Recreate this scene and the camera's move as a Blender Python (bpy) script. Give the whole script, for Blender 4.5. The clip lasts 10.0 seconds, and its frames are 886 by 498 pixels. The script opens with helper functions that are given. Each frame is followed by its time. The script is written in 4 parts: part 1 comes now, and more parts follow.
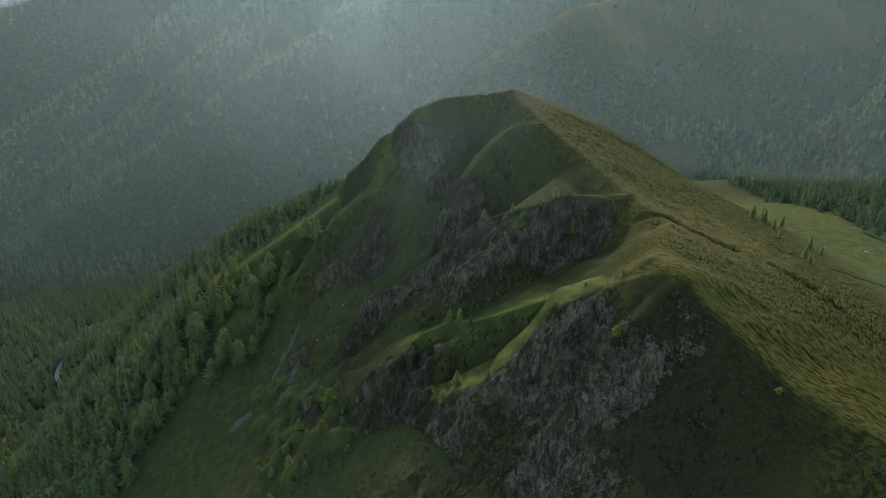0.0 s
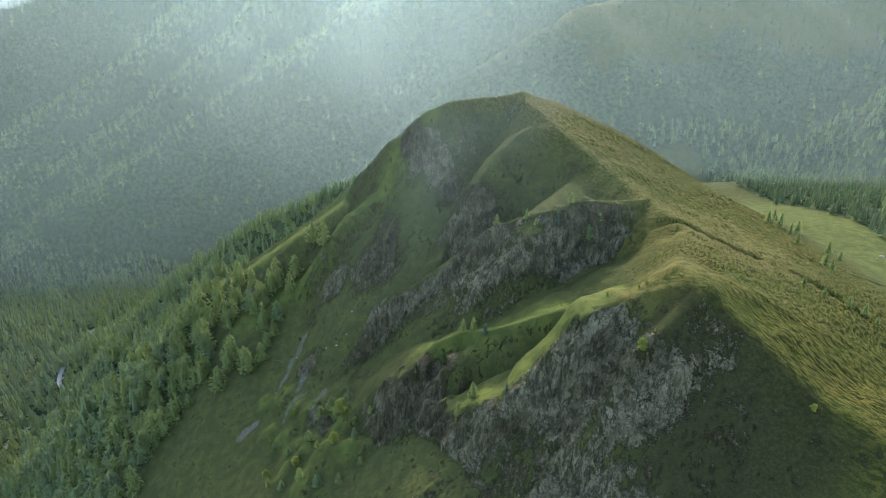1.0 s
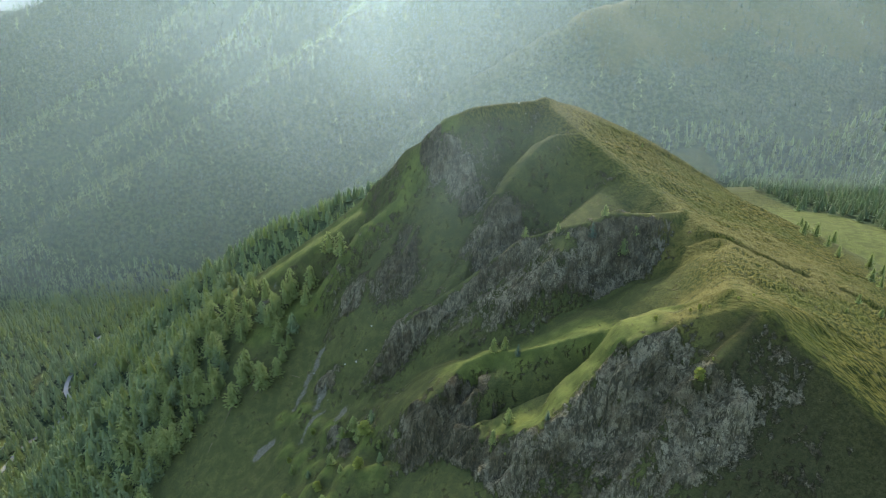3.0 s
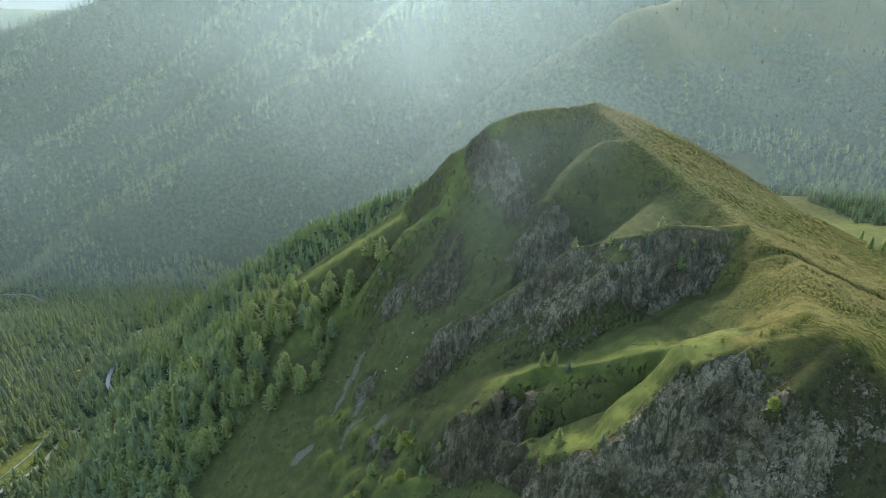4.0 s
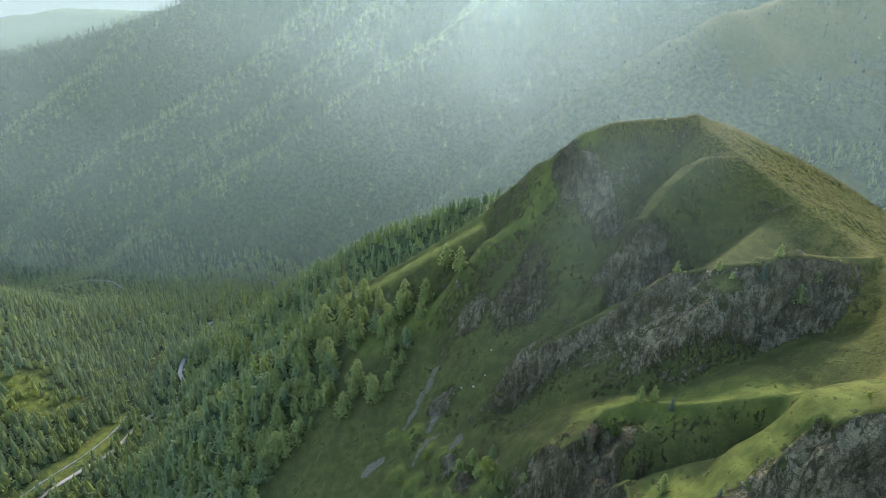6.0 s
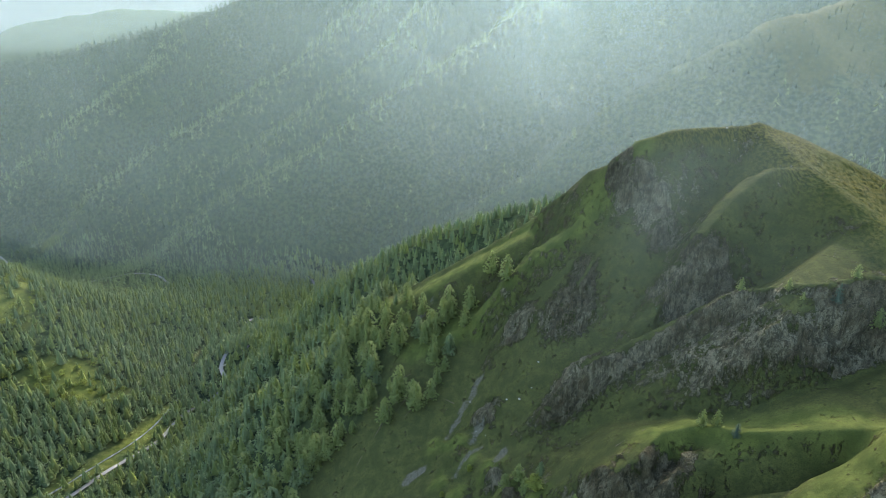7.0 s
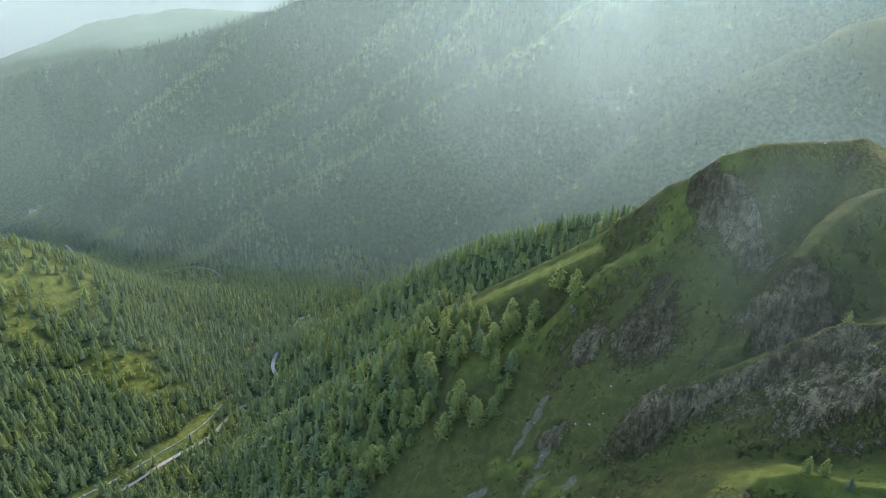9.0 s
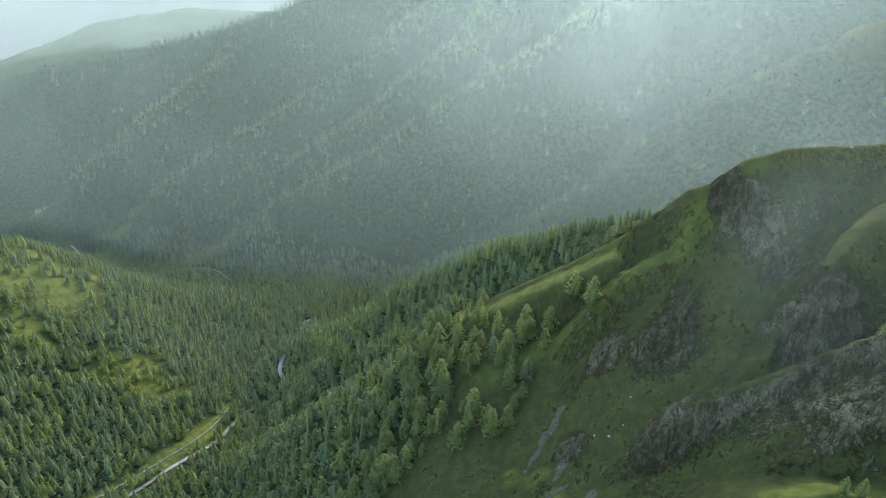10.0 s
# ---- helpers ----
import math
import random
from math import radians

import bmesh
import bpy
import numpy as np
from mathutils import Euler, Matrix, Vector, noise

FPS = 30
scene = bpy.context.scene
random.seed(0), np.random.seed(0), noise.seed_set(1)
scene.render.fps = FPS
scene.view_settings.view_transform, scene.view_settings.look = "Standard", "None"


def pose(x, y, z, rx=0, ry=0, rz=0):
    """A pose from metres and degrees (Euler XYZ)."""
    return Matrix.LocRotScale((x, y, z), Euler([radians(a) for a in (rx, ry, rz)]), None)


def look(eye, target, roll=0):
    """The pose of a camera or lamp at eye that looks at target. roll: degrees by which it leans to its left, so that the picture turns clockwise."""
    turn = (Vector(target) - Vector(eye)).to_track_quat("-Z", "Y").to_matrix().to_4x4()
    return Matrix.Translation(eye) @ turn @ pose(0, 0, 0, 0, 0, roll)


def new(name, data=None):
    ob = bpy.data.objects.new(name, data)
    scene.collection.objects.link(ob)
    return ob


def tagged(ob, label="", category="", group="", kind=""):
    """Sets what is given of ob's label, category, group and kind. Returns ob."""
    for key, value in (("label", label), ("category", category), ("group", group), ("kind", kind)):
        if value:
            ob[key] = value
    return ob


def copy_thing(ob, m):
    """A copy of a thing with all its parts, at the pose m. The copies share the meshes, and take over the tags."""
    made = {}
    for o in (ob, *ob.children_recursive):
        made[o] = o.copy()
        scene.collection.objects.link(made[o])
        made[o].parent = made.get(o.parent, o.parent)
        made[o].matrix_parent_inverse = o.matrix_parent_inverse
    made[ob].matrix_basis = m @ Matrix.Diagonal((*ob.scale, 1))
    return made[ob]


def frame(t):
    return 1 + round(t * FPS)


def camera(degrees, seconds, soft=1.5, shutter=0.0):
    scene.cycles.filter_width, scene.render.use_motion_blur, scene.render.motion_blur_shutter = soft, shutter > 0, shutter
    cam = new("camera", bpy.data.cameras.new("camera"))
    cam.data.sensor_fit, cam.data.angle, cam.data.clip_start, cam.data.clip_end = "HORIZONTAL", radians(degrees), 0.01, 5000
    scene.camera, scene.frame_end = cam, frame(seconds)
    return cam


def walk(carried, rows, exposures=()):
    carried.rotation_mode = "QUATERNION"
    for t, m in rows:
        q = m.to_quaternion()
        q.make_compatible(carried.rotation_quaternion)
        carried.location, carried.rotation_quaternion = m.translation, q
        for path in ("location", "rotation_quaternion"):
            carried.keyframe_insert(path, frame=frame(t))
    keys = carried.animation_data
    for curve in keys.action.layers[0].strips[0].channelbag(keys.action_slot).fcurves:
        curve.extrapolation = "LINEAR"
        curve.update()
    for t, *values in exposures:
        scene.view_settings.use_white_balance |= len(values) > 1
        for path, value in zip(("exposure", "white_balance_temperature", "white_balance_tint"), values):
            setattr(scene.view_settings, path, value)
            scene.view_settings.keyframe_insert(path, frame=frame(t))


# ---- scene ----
cam = camera(76.0, 10.0, 0.8)
PATH = [
    (0, (2.859, -4.411, 302.049), (2.831, -2.552, 301.312), -0.5),
    (0.5, (-0.352, -0.836, 302.601), (-0.381, 1.023, 301.864), -0.6),
    (1, (-3.72, 2.621, 303.005), (-3.748, 4.48, 302.269), -0.6),
    (1.5, (-6.998, 6.153, 303.456), (-7.028, 8.013, 302.722), -0.6),
    (2, (-10.129, 10.008, 303.832), (-10.161, 11.869, 303.098), -0.7),
    (2.5, (-13.359, 13.883, 304.399), (-13.392, 15.743, 303.665), -0.7),
    (3.8, (-22.867, 22.453, 305.819), (-22.953, 24.313, 305.088), -0.7),
    (4, (-25.056, 24.361, 306.203), (-25.198, 26.217, 305.471), -0.5),
    (4.5, (-29.32, 27.289, 306.623), (-29.562, 29.136, 305.894), -0.2),
    (5, (-33.623, 30.2, 306.808), (-33.889, 32.044, 306.081), -0.1),
    (6.5, (-47.445, 38.767, 308.165), (-47.834, 40.591, 307.443), 0.1),
    (7, (-52.177, 40.887, 308.591), (-52.628, 42.698, 307.871), 0.3),
    (7.5, (-56.546, 43.377, 309.182), (-57.055, 45.172, 308.461), 0.4),
    (8, (-61.362, 45.267, 309.458), (-61.907, 47.051, 308.738), 0.5),
    (8.5, (-65.959, 47.204, 310.351), (-66.532, 48.979, 309.63), 0.6),
    (9, (-70.595, 49.229, 310.834), (-71.186, 50.999, 310.113), 0.7),
    (9.5, (-74.996, 51.87, 311.581), (-75.595, 53.635, 310.857), 0.7),
    (10, (-79.143, 54.798, 311.501), (-79.745, 56.563, 310.779), 0.7),
]
EXPOSURES = [(0, 1.75), (0.1, 2.20), (0.2, 2.57), (0.3, 2.84), (0.4, 2.98), (2.0, 2.95), (6, 2.93), (10, 2.87)]
walk(cam, [(t, look(eye, target, roll)) for t, eye, target, roll in PATH], EXPOSURES)

# ---- light ----
SUN_AZ, SUN_EL = 9.0, 33.0          # degrees east of north (+y), degrees above the horizon
world = bpy.data.worlds.new("sky")
scene.world = world
world.use_nodes = True
wn = world.node_tree
sky = wn.nodes.new("ShaderNodeTexSky")
sky.sky_type = "NISHITA"
sky.sun_disc = False
sky.sun_elevation, sky.sun_rotation = radians(SUN_EL), radians(SUN_AZ)
sky.air_density, sky.dust_density, sky.ozone_density = 1.0, 1.6, 0.8
wn.links.new(sky.outputs["Color"], wn.nodes["Background"].inputs["Color"])
wn.nodes["Background"].inputs["Strength"].default_value = 0.15
sun = new("sun", bpy.data.lights.new("sun", "SUN"))
sun.data.energy, sun.data.angle, sun.data.color = 0.96, radians(1.5), (1.0, 0.93, 0.78)
sun.matrix_basis = look((0, 0, 0), (-math.sin(radians(SUN_AZ)) * math.cos(radians(SUN_EL)), -math.cos(radians(SUN_AZ)) * math.cos(radians(SUN_EL)), -math.sin(radians(SUN_EL))))


# ---- noise and terrain shape ----
def hash3(i, j, k, seed):
    h = (i * 374761393 + j * 668265263 + k * 2147483647 + seed * 974634777) & 0xFFFFFFFF
    h = ((h ^ (h >> 13)) * 1274126177) & 0xFFFFFFFF
    h = ((h ^ (h >> 16)) * 2246822519) & 0xFFFFFFFF
    return ((h ^ (h >> 15)) & 0xFFFFFF) / float(0xFFFFFF) * 2 - 1


def vnoise(x, y, z=None, seed=0):
    """Smooth value noise, -1 to 1; x, y (and z) in cells."""
    i, j = np.floor(x).astype(np.int64), np.floor(y).astype(np.int64)
    u, v = x - i, y - j
    u, v = u * u * (3 - 2 * u), v * v * (3 - 2 * v)

    def layer(k):
        a = hash3(i, j, k, seed) * (1 - u) + hash3(i + 1, j, k, seed) * u
        b = hash3(i, j + 1, k, seed) * (1 - u) + hash3(i + 1, j + 1, k, seed) * u
        return a * (1 - v) + b * v
    if z is None:
        return layer(np.int64(7))
    k = np.floor(z).astype(np.int64)
    w = z - k
    w = w * w * (3 - 2 * w)
    return layer(k) * (1 - w) + layer(k + 1) * w


def fbm(x, y, z=None, size=10.0, octaves=4, seed=0, gain=0.5, ridged=False):
    total, amp, norm = 0, 1.0, 0.0
    for o in range(octaves):
        f = 2.03 ** o / size
        n = vnoise(x * f, y * f, None if z is None else z * f, seed + 11 * o)
        total = total + amp * ((1 - 2 * np.abs(n)) if ridged else n)
        norm, amp = norm + amp, amp * gain
    return total / norm


def smooth(a, b, x):
    t = np.clip((x - a) / (b - a), 0, 1)
    return t * t * (3 - 2 * t)


def smax(a, b, k):
    return np.maximum(a, b) + k * np.log1p(np.exp(-np.abs(a - b) / k))


def smin(a, b, k):
    return -smax(-a, -b, k)


# Crest lines: points (x, y, z), rounding of the crest in metres, and the fall on the left and right
# of the line: steep fall, how far it reaches, fall beyond.
RIDGES = {
    "main": ([(200, -150, 172), (170, 20, 180), (150, 80, 186), (126, 120, 193), (107, 144, 199), (94, 163, 211), (84, 178, 219.5), (79, 192, 219.5),
              (92, 222, 212), (108, 256, 212), (100, 290, 217), (84, 335, 227), (64, 370, 241), (52, 396, 251), (46, 416, 257), (75, 452, 248), (140, 515, 205), (230, 590, 140)],
             3, (1.12, 60, 0.7), (0.30, 45, 0.40)),
    "west": ([(46, 416, 256.5), (22, 410, 255.5), (-2, 401, 255), (-22, 399, 247), (-37, 401, 231.5), (-47, 406, 226), (-62, 413, 208.5), (-80, 422, 188), (-118, 427, 158), (-156, 428, 132),
              (-210, 440, 92), (-300, 470, 20), (-414, 507, -62)],
             6, (1.75, 26, 0.82), (0.62, 60, 0.7)),
    "meadow_shoulder": ([(-84, 411, 180), (-118, 412, 156.5), (-150, 414, 134), (-182, 416, 111)], 4, (0.12, 7, 1.5), (0.02, 16, 0.95)),
    "nose_rib": ([(12, 236, 167), (-2, 222, 157.5), (-9, 210, 149), (-14, 200, 128)], 2.5, (1.5, 14, 1.3), (1.2, 12, 1.1)),
    "rib": ([(58, 372, 241), (47, 370, 241.5), (39, 366, 238), (26, 353.5, 228), (12, 339, 213), (4, 331, 198), (-10, 316, 172)], 2, (1.6, 18, 0.9), (0.3, 5, 1.5)),
    "fluted_rib": ([(-24, 393, 224), (-34.8, 386.0, 212.9), (-47.1, 383.0, 200.7), (-60.3, 380.0, 191.6), (-75.3, 378.0, 180.9), (-91.8, 375.0, 160.8), (-112.3, 371.0, 133.0), (-150, 364, 100)], 2, (0.3, 3, 1.7), (0.45, 14, 0.9)),
    "low_rib": ([(-24, 388, 216), (-35, 368, 192), (-49, 346, 171), (-58, 335, 147), (-63, 327, 120)], 2.5, (1.9, 14, 1.0), (1.9, 14, 1.0)),
    "second_spur": ([(100, 290, 217), (80, 284, 218), (62, 283, 218.5), (50, 281, 214.5), (37, 288, 209), (21, 298, 200), (0, 301, 181), (-21, 299, 166), (-43, 295, 152), (-57, 287, 130)],
                    2, (2.5, 15, 0.6), (1.2, 16, 0.8)),
    "terrace": ([(92, 336, 226), (68, 330, 216), (54, 312, 212.5), (39, 292.5, 209)], 2, (0.02, 20, 2.4), (1.2, 24, 0.8)),
    "third_spur": ([(79, 192, 219), (64, 206, 205), (45, 221, 188), (28, 228, 178), (13, 233, 170.5), (2, 241, 165.5), (-12, 240, 160), (-29, 226, 150), (-42, 216, 122)],
                   1.2, (2.6, 12, 1.0), (0.60, 30, 1.0)),
    "saddle": ([(97, 242, 208), (78, 240, 197), (58, 236, 186)], 8, (0.30, 14, 0.8), (0.30, 12, 0.8)),
    "ledge": ([(80, 182, 219), (60, 190, 209), (52, 190, 206), (44, 188.5, 202), (34, 189, 187), (26, 189, 178), (16, 188, 170), (6, 196, 160), (-6, 203, 149), (-14, 203, 136), (-24, 200, 112)],
              2.5, (1.9, 26, 1.3), (0.16, 19, 1.5)),
    "front_buttress": ([(84, 178, 219), (66, 171, 206), (56, 166, 192), (40, 156, 172), (22, 144, 146), (5, 130, 118)], 4, (1.4, 30, 1.3), (1.4, 30, 1.3)),
    "wooded_shoulder": ([(46, 440, 236), (-20, 480, 200), (-108, 512, 158), (-190, 532, 124), (-300, 560, 46), (-400, 590, -38)], 14, (0.6, 60, 0.7), (0.62, 60, 0.6)),
    "opposite_spur": ([(-1500, -100, 260), (-1100, 200, 165), (-900, 400, 92), (-800, 489, 50), (-720, 545, 6), (-655, 640, -60)], 30, (0.5, 100, 0.5), (0.36, 200, 0.3)),
    "massif_crest": ([(-2886, 1323, 21), (-2042, 1384, 155), (-1674, 1392, 216), (-1452, 1415, 251), (-1220, 1433, 299), (-984, 1499, 381), (-671, 1574, 411), (-297, 1624, 417), (76, 1632, 417), (491, 1665, 430), (989, 1732, 455)],
                     20, (0.6, 200, 0.6), (1.0, 420, 0.45)),
    "massif_spur_a": ([(-189, 1539, 385), (-269, 1424, 316), (-442, 1219, 184), (-585, 1070, 80), (-730, 954, -3), (-838, 888, -97)], 8, (0.82, 110, 0.8), (0.66, 80, 0.6)),
    "massif_spur_b": ([(-615, 1509, 375), (-730, 1317, 233), (-896, 1108, 99), (-1009, 989, 10), (-1125, 918, -110)], 8, (0.82, 110, 0.8), (0.66, 80, 0.6)),
    "massif_spur_c": ([(-1114, 1357, 246), (-1215, 1143, 114), (-1334, 1010, -23), (-1416, 947, -117)], 10, (0.95, 90, 0.6), (0.6, 80, 0.55)),
    "massif_spur_d": ([(-439, 1569, 405), (-487, 1398, 301), (-646, 1189, 149), (-777, 1056, 44), (-911, 940, -81)], 8, (0.82, 100, 0.8), (0.66, 70, 0.6)),
    "right_massif": ([(-215, 950, 25), (-153, 1000, 68), (-34, 1050, 181), (130, 1100, 283), (270, 1150, 337), (470, 1300, 385), (800, 1500, 430), (1500, 1700, 520), (2500, 1800, 600)],
                     16, (0.6, 100, 0.5), (0.68, 320, 0.5)),
    "right_hillside": ([(1500, 1000, 480), (1000, 900, 360), (760, 850, 262), (640, 862, 205), (590, 890, 155), (540, 880, 120), (465, 850, 84)], 25, (0.45, 100, 0.4), (0.4, 100, 0.35)),
    "far_left_range": ([(-4200, 2500, 60), (-3832, 2600, 90), (-3200, 2600, 250), (-2891, 2600, 340), (-2349, 2600, 398), (-1940, 2600, 385), (-1500, 2700, 380), (0, 2800, 500)], 40, (0.4, 300, 0.4), (0.4, 900, 0.4)),
}
FLOOR = [(300, 400, 148), (280, 300, 150), (420, 480, 140), (380, 650, 118), (430, 850, 82), (150, 900, 45), (-150, 880, 0), (-480, 860, -92), (-500, 680, -84), (-455, 500, -92), (-465, 390, -95),
         (-520, 250, -90), (-560, 50, -80), (-750, 780, -105), (-1000, 790, -117), (-1100, 900, -130), (-1450, 930, -150), (-300, 250, -60), (0, -200, 40), (300, 0, 120), (700, 300, 165), (-2500, 900, -150), (0, 600, 60)]


# Where bare rock breaks through: centre and half-widths.
CRAGS = [(34, 174, 33, 25), (60, 158, 15, 10), (18, 152, 30, 18), (-18, 222, 24, 18), (-6, 200, 16, 12), (4, 290, 42, 12), (-44, 292, 20, 14), (-53, 338, 17, 16), (-30, 394, 8, 9), (-22, 382, 10, 10), (-12, 372, 11, 9), (-46, 354, 10, 12), (8, 328, 19, 13), (42, 276, 46, 13),
         (-4, 361, 10, 8), (-92, 304, 9, 7), (-104, 284, 6, 5), (-80, 262, 7, 6), (-70, 244, 7, 6), (-80, 345, 10, 12), (40, 140, 22, 12), (8, 168, 38, 30), (-16, 188, 26, 24), (30, 130, 30, 16)]


def flank_fall(d, flank):
    s1, reach, s2 = flank
    k = reach * 0.25
    return s2 * d + (s1 - s2) * (k * (np.logaddexp(0, reach / k) - np.logaddexp(0, (reach - d) / k)))


def roof(x, y, line, rounding, left, right):
    """Height of one crest with its two flanks."""
    best = np.full(x.shape, 1e12)
    side, weight, z0 = np.zeros(x.shape), np.zeros(x.shape), np.zeros(x.shape)
    for (ax, ay, az), (bx, by, bz) in zip(line, line[1:]):
        dx, dy = bx - ax, by - ay
        t = np.clip(((x - ax) * dx + (y - ay) * dy) / (dx * dx + dy * dy), 0, 1)
        d = (x - ax - t * dx) ** 2 + (y - ay - t * dy) ** 2
        near = d < best
        best = np.where(near, d, best)
        side = np.where(near, (dx * (y - ay) - dy * (x - ax)) / math.hypot(dx, dy), side)
        w = (d + 1) ** -5.0
        weight, z0 = weight + w, z0 + w * (az + t * (bz - az))
    lean = smooth(-0.9, 0.9, side / np.sqrt(best + 0.01))
    d = np.sqrt(best + rounding * rounding) - rounding
    return z0 / weight - lean * flank_fall(d, left) - (1 - lean) * flank_fall(d, right)


# Grassy tops among the crags.
LEDGES = [[(48, 201), (36, 203), (26, 198), (16, 196), (8, 203)], [(62, 212), (45, 227), (28, 235), (13, 240), (2, 247), (-12, 245)], [(70, 189), (84, 184)]]
# Grassy knolls: centre, radius, height.
KNOLLS = [(-107, 290, 9, 6), (-96, 279, 7, 4), (-84, 268, 8, 5), (-72, 252, 9, 6), (-92, 252, 7, 4), (-60, 238, 8, 5), (-78, 236, 8, 5), (-100, 262, 7, 4), (-66, 222, 8, 5), (-88, 228, 7, 4), (-112, 272, 6, 3), (-54, 216, 7, 4), (-76, 212, 7, 4), (-120, 296, 6, 3)]
GULLY = [(40, 216), (28, 218), (16, 220), (4, 221), (-8, 217)]
DITCHES = [([(97, 270), (111, 262), (118, 253), (127, 246), (136, 242)], 2.6), ([(104, 196), (112, 188), (120, 184)], 2.0), ([(150, 238), (162, 226), (170, 212)], 1.8)]


def line_distance(x, y, line):
    best = np.full(np.shape(x), 1e12)
    for (ax, ay), (bx, by) in zip(line, line[1:]):
        dx, dy = bx - ax, by - ay
        t = np.clip(((x - ax) * dx + (y - ay) * dy) / (dx * dx + dy * dy), 0, 1)
        best = np.minimum(best, (x - ax - t * dx) ** 2 + (y - ay - t * dy) ** 2)
    return np.sqrt(best)


def base_height(x, y):
    """The land without its fine relief."""
    wsum, floor = 0, 0
    for fx, fy, fz in FLOOR:
        w = 1.0 / (((x - fx) ** 2 + (y - fy) ** 2) / 1e4 + 0.3) ** 1.7
        wsum, floor = wsum + w, floor + w * fz
    h = floor / wsum
    apron = 110 + 0.36 * (x + 81) + 0.55 * (np.minimum(y, 395) - 321) - 0.75 * np.maximum(0, y - 395) - 0.5 * 20 * np.logaddexp(0, (-180 - x) / 20)
    apron = smin(apron, 140 - 0.35 * np.maximum(0, x + 10) - 0.5 * np.maximum(0, y - 400), 6)
    h = smax(h, apron, 6)
    wx = x + 5 * fbm(x, y, size=60, octaves=3, seed=3)
    wy = y + 5 * fbm(x, y, size=60, octaves=3, seed=4)
    far = smooth(550, 900, y) + smooth(-500, -800, x)
    far = np.clip(far, 0, 1)
    wx = x + (wx - x) * (0.35 + 3.5 * far)
    wy = y + (wy - y) * (0.35 + 3.5 * far)
    for name, (line, rounding, left, right) in RIDGES.items():
        k = 1.5 if rounding < 5 else 3 if rounding < 9 else 6
        p = np.array(line)
        away = np.hypot(np.maximum(0, np.abs(wx - (p[:, 0].min() + p[:, 0].max()) / 2) - np.ptp(p[:, 0]) / 2), np.maximum(0, np.abs(wy - (p[:, 1].min() + p[:, 1].max()) / 2) - np.ptp(p[:, 1]) / 2))
        i = np.nonzero(p[:, 2].max() - min(left[0], left[2], right[0], right[2]) * np.maximum(0, away - rounding) > h - 7 * k)[0]
        h[i] = smax(h[i], roof(wx[i], wy[i], line, rounding, left, right), k)
    return h


def height(x, y):
    x, y = np.atleast_1d(np.asarray(x, float)), np.atleast_1d(np.asarray(y, float))
    h = base_height(x, y)
    e = 1.5
    gx, gy = (base_height(x + e, y) - h) / e, (base_height(x, y + e) - h) / e
    steep = np.sqrt(gx * gx + gy * gy)
    hill = smooth(-230, -150, x) * smooth(500, 440, y) * smooth(100, 130, y)
    zone = 0
    for zx, zy, rx, ry in CRAGS:
        zone = np.maximum(zone, smooth(1.25, 0.6, np.hypot((x - zx) / rx, (y - zy) / ry)))
    patch = fbm(x, y, size=24, octaves=4, seed=21)
    rock = np.clip(smooth(0.60, 1.05, steep + 0.3 * patch) * zone * 0.72 + 0.38 * smooth(1.0, 1.5, steep + 0.9 * patch), 0, 1) * hill
    for line in LEDGES:
        rock = rock * smooth(5, 12, line_distance(x, y, line))
    far = np.clip(smooth(600, 900, y) + smooth(-560, -800, x), 0, 1)
    h = h + 1.1 * fbm(x, y, size=22, octaves=4, seed=5) * (0.5 + rock) * smooth(20, 100, y) + far * (9 * fbm(x, y, size=150, octaves=5, seed=8, ridged=True) - 3)
    # knolls and runnels on the slope below the crags
    for kx, ky, r, up in KNOLLS:
        h = h + 1.35 * up * np.exp(-(((x - kx) ** 2 + (y - ky) ** 2) / r ** 2) ** 1.4) * (1 + 0.5 * fbm(x, y, size=6, octaves=3, seed=41))
    slope = smooth(-40, -70, x) * smooth(-230, -190, x) * smooth(190, 230, y) * smooth(400, 370, y)
    h = h + slope * (1.3 * fbm((x - y) * 0.7, (x + y) * 0.12, size=9, octaves=4, seed=42) + 1.0 * fbm(x, y, size=14, octaves=3, seed=43))
    for line, depth in DITCHES:
        h = h - depth * np.exp(-(line_distance(x, y, line) / 1.7) ** 2)
    h = h - 9 * np.exp(-(line_distance(x, y, GULLY) / 4.0) ** 2)
    # gullies and buttresses in the rock
    h = h + rock * (2.8 * fbm(x, y, h * 0.8, size=13, octaves=4, seed=31, ridged=True) - 0.8)
    return h, rock, steep, (gx, gy)


# ---- materials ----
def material(name):
    m = bpy.data.materials.new(name)
    m.use_nodes = True
    m.node_tree.nodes.clear()
    return m, m.node_tree


def put(nt, target, value):
    if isinstance(value, bpy.types.NodeSocket):
        nt.links.new(value, target)
    else:
        target.default_value = value


def math_node(nt, op, a, b=0.0, clamp=False):
    n = nt.nodes.new("ShaderNodeMath")
    n.operation, n.use_clamp = op, clamp
    put(nt, n.inputs[0], a)
    put(nt, n.inputs[1], b)
    return n.outputs[0]


def mix(nt, fac, a, b, blend="MIX"):
    n = nt.nodes.new("ShaderNodeMix")
    n.data_type, n.blend_type, n.clamp_factor = "RGBA", blend, True
    put(nt, n.inputs["Factor"], fac)
    put(nt, n.inputs["A"], (*a, 1) if isinstance(a, tuple) else a)
    put(nt, n.inputs["B"], (*b, 1) if isinstance(b, tuple) else b)
    return n.outputs["Result"]


